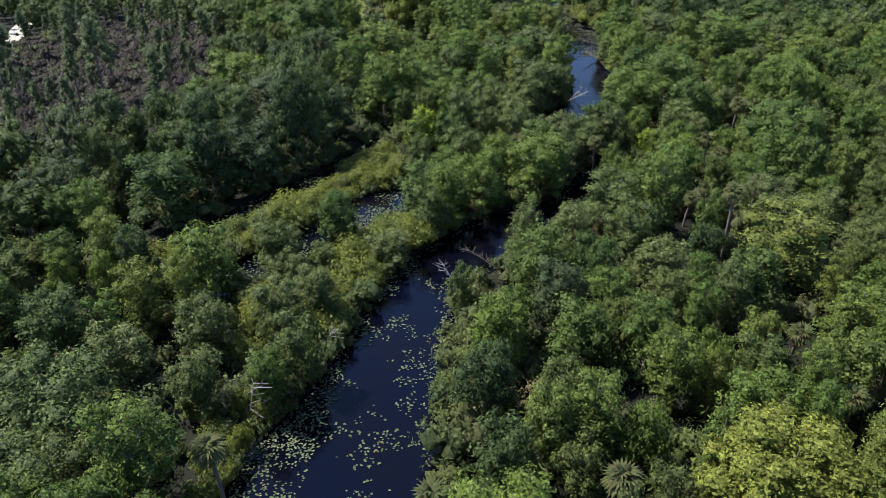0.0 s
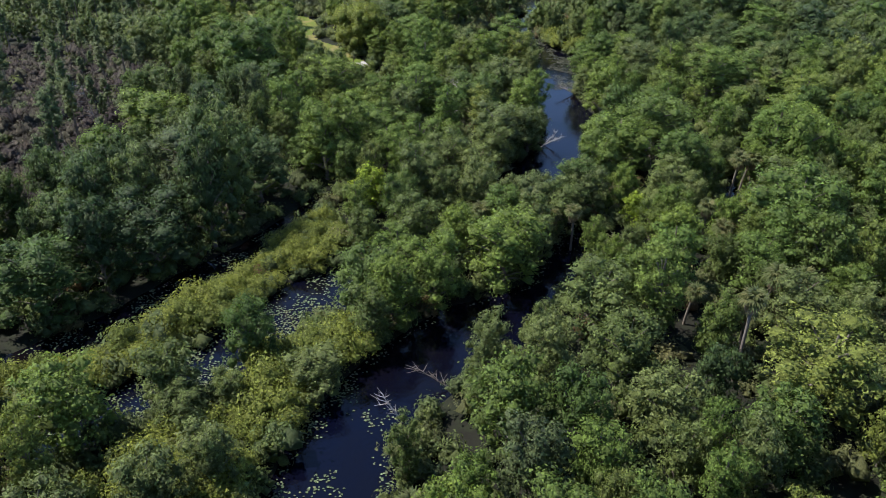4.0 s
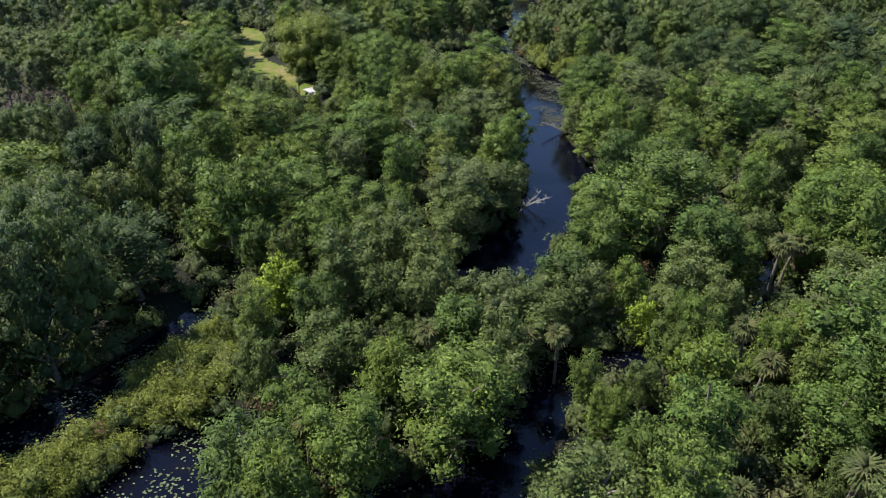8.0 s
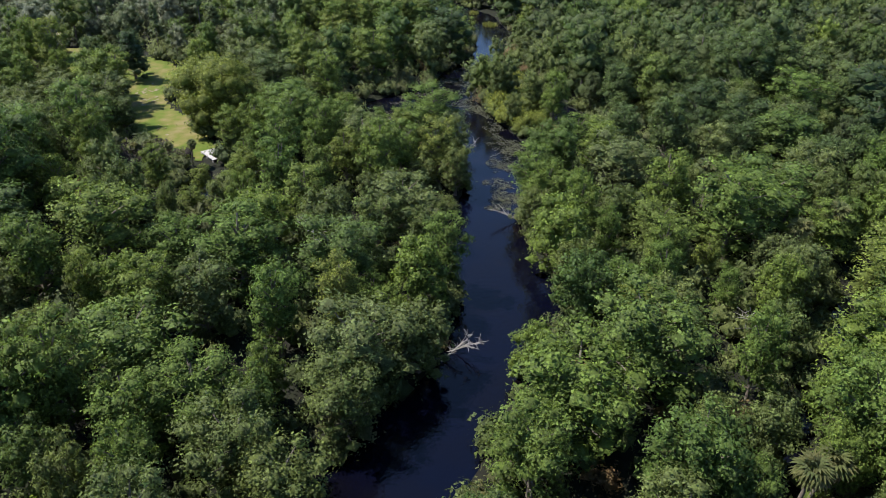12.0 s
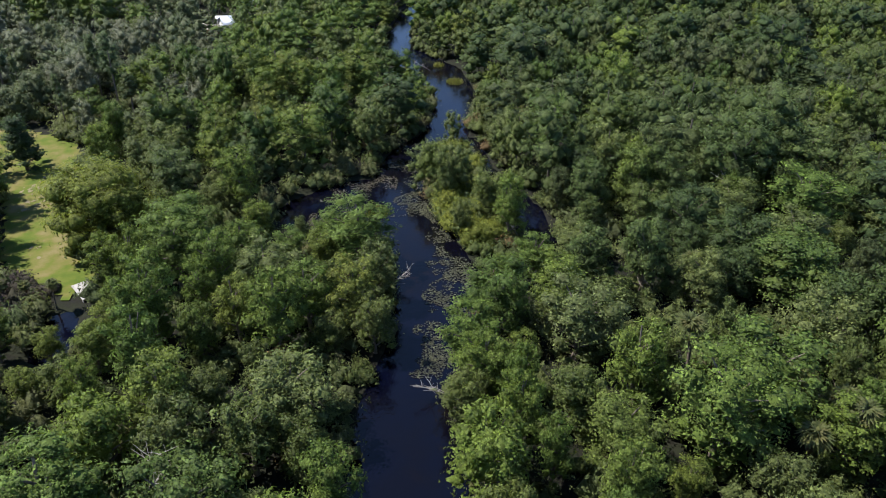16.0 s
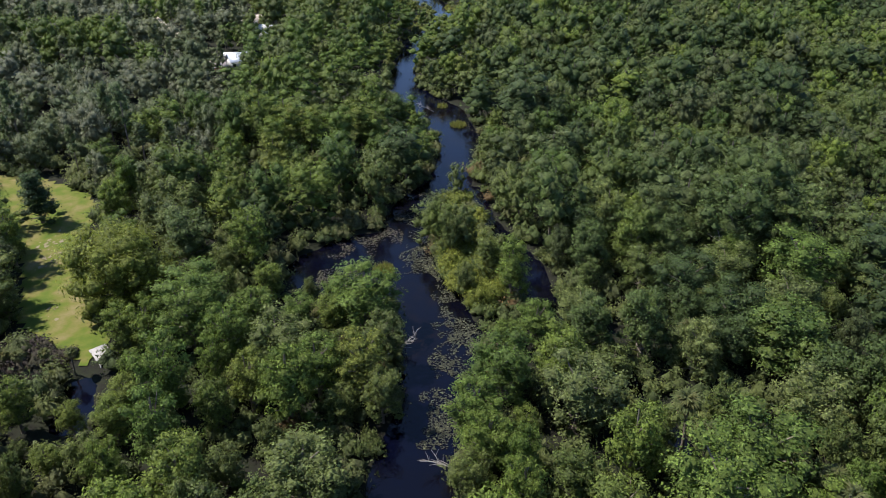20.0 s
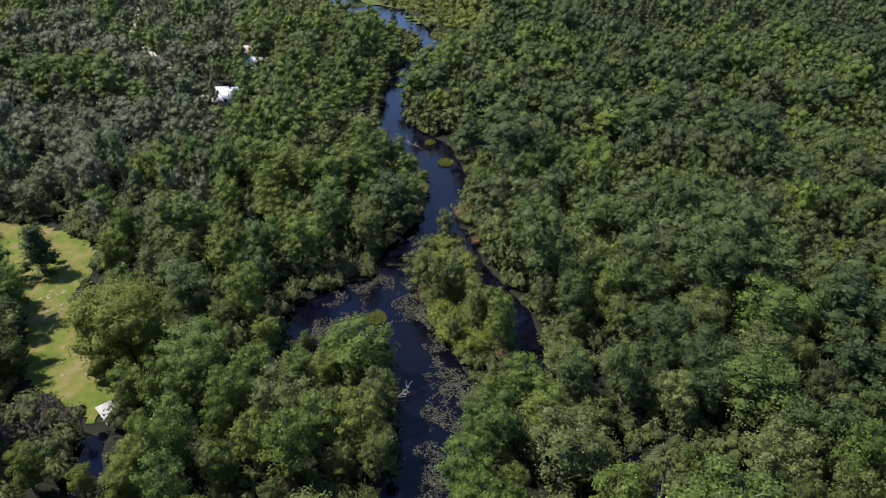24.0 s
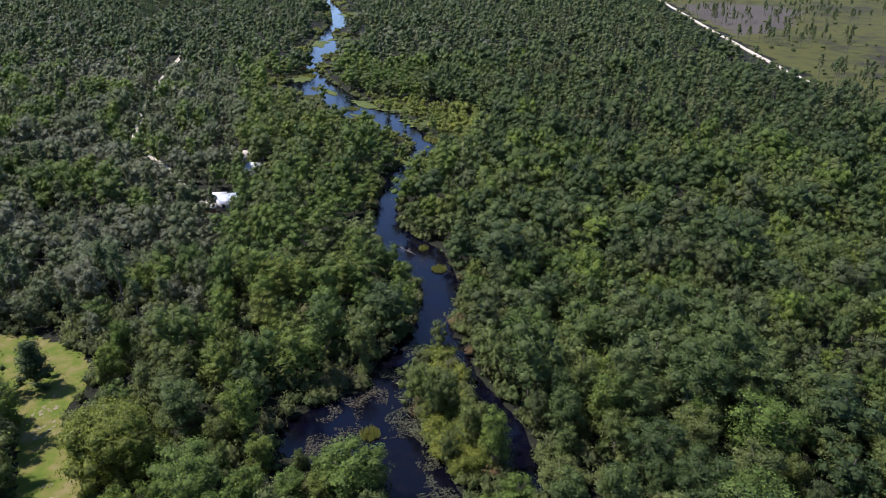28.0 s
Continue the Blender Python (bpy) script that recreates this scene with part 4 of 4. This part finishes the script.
DEAD_FROND = frond_mesh(1.8, LEAF["dead_palm"], 9)


def palm_model(seed, height):
    rng = np.random.default_rng(seed)
    root = tagged(new("cabbage_palm"), "cabbage palm with a round head of pale green fans", "palm", "palms in the swamp")
    lean = rng.uniform(-0.9, 0.9, 2)
    path = [(0, 0, -0.3, 0.24)] + [(lean[0] * (i / 6) ** 2, lean[1] * (i / 6) ** 2, height * i / 6, 0.19 + 0.02 * (i % 2)) for i in range(1, 7)]
    v, f = tubes([path], 7)
    part("trunk", mesh_from("trunk", v, f, BARK, True), root)
    for k in range(25):
        up = 78 - 96 * (k + 0.5) / 25 + rng.uniform(-8, 8)
        ob = part("frond", FRONDS[k % 3], root)
        ob.matrix_basis = pose(lean[0], lean[1], height - 0.05, 0, 0, k * 137.5) @ pose(0, 0, 0, up, rng.uniform(-14, 14), 0)
    for k in range(5):
        ob = part("dead_frond", DEAD_FROND, root, "dry brown hanging fan")
        ob.matrix_basis = pose(lean[0], lean[1], height - 0.25, 0, 0, k * 74 + 20) @ pose(0, 0, 0, -58 + rng.uniform(-14, 14), 0, 0)
    return root


palm_model(47, 12.0).matrix_basis = pose(44, 98.5, 0.2, 0, 0, 20)
PALMS = [(19.2, 134.8), (15.3, 131.7), (23.3, 134.1), (3.4, 119.1), (54.9, 129.5), (57.5, 131), (60, 133), (51, 126.5), (-20.5, 52.5), (44, 73), (44, 60.5), (46.5, 63),
         (18, 48), (1.6, 47.5), (4.6, 75), (90.5, 200.5), (81.6, 205.4), (76, 210.8), (77, 206.5), (86, 203), (-11.5, 228.8), (-15.5, 229), (-18, 227.5), (-21, 229.5),
         (62, 148), (64.5, 150), (88, 194), (83.6, 194), (57, 111.7), (47, 104.5), (51, 131), (41.7, 110.5), (52, 110), (81, 229.5), (30, 131.5), (26, 132.8)]
PALM_MODELS = []
for i, (x, y) in enumerate(PALMS):
    if i < 4:
        root = palm_model(40 + i, (7.4, 6.6, 7.9, 6.0)[i])
        root.matrix_basis = pose(x, y, 0.2, 0, 0, 50 * i)
        PALM_MODELS.append(root)
    else:
        s = RNG.uniform(0.85, 1.15) * (0.60 if 232 > y > 220 and x < 0 else 1)
        copy_thing_scaled(PALM_MODELS[i % 4], pose(x, y, 0.2, 0, 0, RNG.uniform(0, 360)) @ Matrix.Scale(s, 4))


# ---------------------------------------------------------------- lily pads
def pad_corners(rng, x, y, size, tilt=0.12):
    """A floating leaf with its notch, slightly raised at one side."""
    a0, t = rng.uniform(0, 2 * math.pi), rng.uniform(0, 2 * math.pi)
    out = [(x, y, 0.05)]
    for k in range(7):
        a = a0 + radians(18) + k * radians(324) / 6
        r = size * rng.uniform(0.85, 1.1)
        out.append((x + r * math.cos(a), y + r * math.sin(a) * 0.85, 0.045 + size * tilt * (1 + math.cos(a - t))))
    return out


PAD_FACES = [(0, k, k + 1) for k in range(1, 7)]


def pads_in(x0, x1, y0, y1, count, thick, seed, scale=0.09, rule=None, rim=99.0):
    """Places for pads on the water, bunched by noise."""
    rng = np.random.default_rng(seed)
    x, y = rng.uniform(x0, x1, count), rng.uniform(y0, y1, count)
    s = shore(x, y)
    out = []
    for a, b, d in zip(x, y, s):
        if d > -0.2 or d < -rim:
            continue
        n = noise.noise((a * scale * 3, b * scale * 3, seed)) * 0.35 + noise.noise((a * scale, b * scale, seed + 5.0)) * 0.6
        if n + thick + (rule(a, b) if rule else 0) > rng.uniform(-0.2, 0.5):
            out.append((a, b))
    return out


def lower_rule(x, y):
    return (0.5 if x < -13.5 + (y - 55) * 0.12 else 0.0) - (0.35 if y > 96 else 0)


PADS = pads_in(-28, 6, 0, 112, 42000, -0.22, 1, 0.22, lower_rule)
EDGES = pads_in(-24, 40, 60, 140, 20000, 0.15, 2, 0.15, None, 1.5)
SLOUGH_PADS = pads_in(-46, -2, 80, 132, 26000, -0.02, 3, 0.12) + pads_in(-52, -8, 96, 154, 14000, -0.12, 4, 0.12)
UP_PADS = pads_in(38, 52, 212, 264, 34000, -0.42, 5, 0.22, lambda x, y: 0.42 if x > 42.2 + 1.6 * math.sin((y - 228) * 0.09) + 0.9 * math.sin(y * 0.7) else -0.5) + pads_in(36, 47, 256, 290, 11000, -0.3, 6, 0.16, lambda x, y: 0.35 if x > 38.6 + 1.6 * math.sin(y * 0.31) + 1.2 * math.sin(y * 0.83) else -0.25)
BROWN_PADS = pads_in(22, 38, 250, 274, 15000, -0.18, 7, 0.12) + pads_in(40, 62, 318, 352, 2600, -0.28, 8, 0.1) + pads_in(28, 42, 130, 141, 900, 0.05, 9, 0.2)
prng = np.random.default_rng(77)
OWN = sorted(range(len(PADS)), key=lambda i: abs(PADS[i][0] + 5.5) + abs(PADS[i][1] - 66) * 0.7)[:290]
singles = set(OWN)
SHAPES = []
for k in range(4):
    SHAPES.append(mesh_from("lily_pad", pad_corners(prng, 0, 0, 0.165), PAD_FACES, LEAF["pad"]))
for i in OWN:
    ob = tagged(new("lily_pad", SHAPES[i % 4]), "pale green lily pad floating on dark water", "lily pad", "lily pads on the river")
    ob.matrix_basis = pose(PADS[i][0], PADS[i][1], 0, 0, 0, prng.uniform(0, 360)) @ Matrix.Scale(prng.uniform(0.7, 1.25), 4)


def pad_sheet(name, places, label, mat, grow=1.0):
    v, f = [], []
    for x, y in places:
        b = len(v)
        v += pad_corners(prng, x, y, grow * prng.uniform(0.09, 0.18))
        f += [(b, b + p[1], b + p[2]) for p in PAD_FACES]
    tint = np.repeat(prng.uniform(size=len(places)), 6)
    tagged(new(name, mesh_from(name, v, f, mat, False, tint)), label, "lily pads", "", "stuff")


pad_sheet("lily_pad_field", [p for i, p in enumerate(PADS) if i not in singles] + EDGES, "many pale lily pads scattered over dark water", LEAF["pad"])
pad_sheet("slough_lily_pads", SLOUGH_PADS, "dense carpet of lily pads on the slough", LEAF["pad"])
BROWN = leaf_material("withered_pads", [(0, (0.030, 0.024, 0.018)), (0.5, (0.050, 0.044, 0.026)), (1, (0.075, 0.080, 0.04))], 0.5, 0.1, 0.7)
DULL = leaf_material("dull_pads", [(0, (0.024, 0.026, 0.017)), (0.5, (0.040, 0.044, 0.024)), (0.85, (0.065, 0.070, 0.036)), (1, (0.15, 0.165, 0.085))], 0.5, 0.1, 0.8)
pad_sheet("upstream_lily_pads", UP_PADS, "band of dull lily pads along the open channel", DULL, 0.9)
pad_sheet("withered_lily_pads", BROWN_PADS, "brownish withered water plants on dark water", BROWN)


# ---------------------------------------------------------------- marsh grass
def tufts(name, discs, label):
    rng = np.random.default_rng(len(name))
    v = []
    for x, y, r, n in discs:
        for _ in range(n):
            a, q = rng.uniform(0, 6.283), r * math.sqrt(rng.uniform())
            bx, by, h, t = x + q * math.cos(a), y + q * math.sin(a), rng.uniform(0.5, 1.2), rng.uniform(0, 6.283)
            w = 0.16 if n > 150 and r < 5 else 0.35
            v += [(bx - w * math.cos(t), by - w * math.sin(t), 0.0), (bx + w * math.cos(t), by + w * math.sin(t), 0.0), (bx + rng.uniform(-0.5, 0.5), by + rng.uniform(-0.5, 0.5), h)]
    n = len(v) // 3
    tagged(new(name, mesh_from(name, v, np.arange(3 * n).reshape(-1, 3), LEAF["marsh"], False, rng.uniform(size=n))), label, "marsh grass", "", "stuff")


tufts("marsh_grass", [(34.3, 257.5, 2.0, 420), (52.8, 331, 2.2, 420), (38.7, 341, 2.6, 300), (49, 346, 1.6, 160)], "bright green grass clump standing in the water")
tufts("far_marsh_grass", [(-15, 622, 9, 500), (-1, 700, 9, 420), (17, 797, 14, 420), (25, 505, 6, 420), (75, 486, 13, 2200), (84, 500, 10, 1200), (60, 522, 14, 1600), (45, 545, 12, 900), (42, 437, 5, 300), (6, 662, 8, 400),
                          (64, 470, 9, 500), (30, 570, 6, 260), (66, 505, 10, 500), (-20, 580, 4, 160), (42, 470, 5, 260), (-2, 560, 5, 160), (27, 512, 5, 260), (20, 530, 4, 200), (-3, 583, 4, 160), (-14, 640, 6, 200), (1, 690, 8, 260), (5, 760, 8, 260)], "bright marsh grass fringing the upper river")


# ---------------------------------------------------------------- dead wood
def snag(x, y, height, lean, towards, mat, label, seed):
    """A bare dead tree: a leaning stem and broken limbs."""
    rng = np.random.default_rng(seed)
    root = tagged(new("dead_tree"), label, "dead tree", "dead trees")
    dx, dy = math.cos(radians(towards)), math.sin(radians(towards))
    L = math.sin(radians(lean)) * height
    top = math.cos(radians(lean)) * height
    stem = [(dx * L * f, dy * L * f, -0.3 + (top + 0.3) * f, 0.075 * (1.05 - f) + 0.02) for f in (0, 0.2, 0.4, 0.6, 0.8, 1)]
    v, f = tubes([stem], 6)
    part("trunk", mesh_from("trunk", v, f, mat, True), root)
    for k in range(15):
        q = rng.uniform(0.2, 0.98)
        a, l = rng.uniform(0, 6.283), height * rng.uniform(0.14, 0.32)
        bx, by, bz = dx * L * q, dy * L * q, top * q
        tip = (bx + math.cos(a) * l + dx * l * 0.5, by + math.sin(a) * l + dy * l * 0.5, max(0.3, bz + l * rng.uniform(0.0, 0.7)))
        mid = tuple(0.5 * (p + t) + rng.uniform(-0.15, 0.15) for p, t in zip((bx, by, bz), tip))
        twig = (mid[0] + rng.uniform(-0.7, 0.7), mid[1] + rng.uniform(-0.7, 0.7), mid[2] + 0.6)
        v, f = tubes([[(bx, by, bz, 0.05), (*mid, 0.035), (*tip, 0.015)], [(*mid, 0.03), (*twig, 0.010)]], 4)
        part("limb", mesh_from("limb", v, f, mat, True), root)
    root.matrix_basis = pose(x, y, 0.25)
    return root


PALE, DARK = "bleached leafless dead tree leaning over the bank", "dark scorched dead pine on burnt ground"
for k, (x, y, h, lean, to) in enumerate([(31.2, 173.5, 5.0, 48, 10), (32.4, 175.5, 4.2, 60, -20), (20.5, 144, 4.5, 40, -60), (9.5, 98.5, 5, 60, 170), (45.5, 208.5, 5, 66, 185), (36.5, 232.5, 5, 55, 20), (60, 246, 6, 40, 180),
                                         (46.5, 342, 5, 60, 200), (16, 152, 5, 50, -20), (71, 176, 7, 25, 200), (3.5, 93, 4.5, 30, 180), (-15, 78, 5, 35, -20), (-21, 64, 7, 14, 0), (52, 163, 9, 10, 160), (14, 190, 9.5, 9, 60), (95, 250, 9, 12, 90), (78, 262, 9, 10, 0)]):
    snag(x, y, h, lean, to, BARK if k in (2, 3) else DEAD_WOOD, PALE if k not in (2, 3) else "bare grey dead branch lying in the river", 60 + k)
for k, (x, y, h, lean, to) in enumerate([(-75, 152, 7, 55, 150), (-78, 149, 6, 40, 120), (-68, 182, 9, 12, 30), (-65, 187, 10, 8, 200), (-74, 160, 6, 78, 20), (-88, 152, 5, 80, 60), (-70, 146, 7, 20, 60),
                                         (-92, 185, 9, 6, 10), (-82, 200, 9, 10, 90), (-100, 170, 8, 9, 45), (-60, 172, 8, 14, 300), (-86, 170, 9, 5, 200)]):
    snag(x, y, h, lean, to, DEAD_WOOD if k % 3 == 0 else PINE_BARK, PALE.replace("leaning over the bank", "on the burnt ground") if k % 3 == 0 else DARK, 90 + k)


# ---------------------------------------------------------------- dock, houses
def box(x0, x1, y0, y1, z0, z1):
    v = [(x, y, z) for z in (z0, z1) for x, y in ((x0, y0), (x1, y0), (x1, y1), (x0, y1))]
    return v, [(3, 2, 1, 0), (4, 5, 6, 7), (0, 1, 5, 4), (1, 2, 6, 5), (2, 3, 7, 6), (3, 0, 4, 7)]


def box_part(name, dims, mat, parent, label=""):
    v, f = box(*dims)
    return part(name, mesh_from(name, v, f, mat), parent, label)


BOARDS = rough_material("weathered_boards", [(0.3, (0.30, 0.28, 0.26)), (0.55, (0.42, 0.40, 0.38)), (0.8, (0.52, 0.50, 0.47))], 3.0, 0.8, 0.4, 0.01)
WHITE = rough_material("white_paint", [(0.3, (0.42, 0.42, 0.41)), (0.7, (0.58, 0.57, 0.55))], 1.5, 0.6, 0.2, 0.01)
TIN = rough_material("pale_tin_roof", [(0.3, (0.30, 0.34, 0.40)), (0.7, (0.44, 0.48, 0.54))], 0.8, 0.4, 0.2, 0.01, 0.15, 0.5)
TILE = rough_material("tan_roof", [(0.3, (0.34, 0.28, 0.24)), (0.7, (0.48, 0.42, 0.37))], 1.2, 0.8, 0.4, 0.02)
RUST = rough_material("red_brown_paint", [(0.3, (0.25, 0.10, 0.07)), (0.7, (0.36, 0.17, 0.12))], 2.0, 0.7, 0.3, 0.01)
DARK_GLASS, *_rest = material("window_glass", 0.08, 0.6)
_rest[2].inputs["Base Color"].default_value = (0.02, 0.025, 0.03, 1)

dock = tagged(new("dock"), "pale weathered plank dock at the edge of the lawn", "dock")
v, f = box(-1.3, 1.3, -0.07, 0.07, -0.02, 0.02)
PLANK = mesh_from("plank", v, f, BOARDS)
for k in range(32):
    ob = part("plank", PLANK, dock)
    ob.location = (0, -2.4 + k * 0.155, 0.75)
for sx in (-1.2, 1.2):
    box_part("beam", (sx - 0.06, sx + 0.06, -2.45, 2.45, 0.55, 0.725), BOARDS, dock)
    for sy in (-2.3, 0, 2.3):
        box_part("post", (sx - 0.09, sx + 0.09, sy - 0.09, sy + 0.09, -0.9, 0.55), BOARDS, dock)
dock.matrix_basis = pose(-8.8, 232.9, 0.05, 0, 0, 39)


def house(name, x, y, turn, w, d, h, rise, wall_mat, roof_mat, label, openings):
    """A gabled house: four walls, two roof slopes, gables, door and windows."""
    root = tagged(new(name), label, "house", "houses in the oak woods")
    t = 0.2
    box_part("wall", (-w / 2, w / 2, -d / 2, -d / 2 + t, 0, h), wall_mat, root)
    box_part("wall", (-w / 2, w / 2, d / 2 - t, d / 2, 0, h), wall_mat, root)
    box_part("wall", (-w / 2, -w / 2 + t, -d / 2 + t, d / 2 - t, 0, h), wall_mat, root)
    box_part("wall", (w / 2 - t, w / 2, -d / 2 + t, d / 2 - t, 0, h), wall_mat, root)
    for sx in (-1, 1):
        x0, x1 = sorted((sx * (w / 2 - t), sx * w / 2))
        g = [(x0, -d / 2, h), (x0, d / 2, h), (x0, 0, h + rise), (x1, -d / 2, h), (x1, d / 2, h), (x1, 0, h + rise)]
        me = bpy.data.meshes.new("gable")
        me.from_pydata(g, [], [(0, 2, 1), (3, 4, 5), (0, 1, 4, 3), (1, 2, 5, 4), (2, 0, 3, 5)])
        me.materials.append(wall_mat)
        part("gable", me, root)
    for sy in (-1, 1):
        e, o = d / 2 + 0.5, w / 2 + 0.4
        drop = -rise * 0.5 / (d / 2)
        g = [(-o, 0, h + rise + 0.04), (o, 0, h + rise + 0.04), (o, sy * e, h + drop + 0.04), (-o, sy * e, h + drop + 0.04)]
        g += [(a, b, c + 0.12) for a, b, c in g]
        part("roof_slope", mesh_from("roof_slope", g, [(0, 1, 2, 3), (7, 6, 5, 4), (0, 4, 5, 1), (1, 5, 6, 2), (2, 6, 7, 3), (3, 7, 4, 0)], roof_mat), root)
    box_part("door", (-0.5, 0.5, -d / 2 - 0.05, -d / 2 - 0.003, 0.05, 2.1), RUST, root)
    for k in range(openings):
        cx = -w / 2 + w * (k + 0.5) / openings
        if abs(cx) < 0.9:
            continue
        win = box_part("window", (cx - 0.55, cx + 0.55, -d / 2 - 0.06, -d / 2 - 0.003, 0.9, 2.1), WHITE, root)
        box_part("pane", (cx - 0.47, cx + 0.47, -d / 2 - 0.075, -d / 2 - 0.062, 0.98, 2.02), DARK_GLASS, win)
    root.matrix_basis = pose(x, y, 0.3, 0, 0, turn)
    return root


house("house", -16.8, 385.0, 28, 7.0, 6, 2.8, 1.8, WHITE, TIN, "white house with a pale tin gable roof", 4)
house("house", -14, 418, -18, 7, 6, 3.4, 2.2, WHITE, WHITE, "white house with a white roof among oaks", 4)
house("house", -19.5, 440, 8, 13, 5, 2.8, 1.2, WHITE, TILE, "long low house with a tan roof", 5)
house("shed", -21.0, 391.5, 5, 4.2, 3, 2.4, 0.5, WHITE, WHITE, "small white flat shed beside the house", 2)
house("shed", -22, 379, 20, 3.6, 3, 2.3, 0.8, RUST, TILE, "small red-brown shed by the drive", 1)
DRY = rough_material("dry_sandy_turf", [(0.3, (0.13, 0.115, 0.05)), (0.6, (0.23, 0.20, 0.13)), (0.8, (0.33, 0.29, 0.22))], 2.5, 0.95, 0.4, 0.03)


def flecks(spots, label):
    """Small ragged patches of bare sand scattered in the turf, each a little domed."""
    g = np.random.default_rng(31)
    v, f = [], []
    for x, y, spread, count in spots:
        for _ in range(count):
            cx, cy, r = x + g.normal() * spread * 0.55, y + g.normal() * spread, 0.08 + 0.5 * g.uniform() ** 3
            b = len(v)
            v.append((cx, cy, 0.535))
            v += [(cx + r * g.uniform(0.4, 1.2) * math.cos(k * 0.785), cy + 1.3 * r * g.uniform(0.4, 1.2) * math.sin(k * 0.785), 0.512) for k in range(8)]
            f += [(b, b + 1 + k, b + 1 + (k + 1) % 8) for k in range(8)]
    tagged(new("bare_sand", mesh_from("bare_sand", v, f, DRY)), label, "bare sand", "", "stuff")


flecks([(-31.2, 268.5, 2.2, 34), (-29.0, 263.0, 1.8, 26), (-22.5, 246.5, 1.6, 12)], "pale bare sandy flecks in the lawn turf")
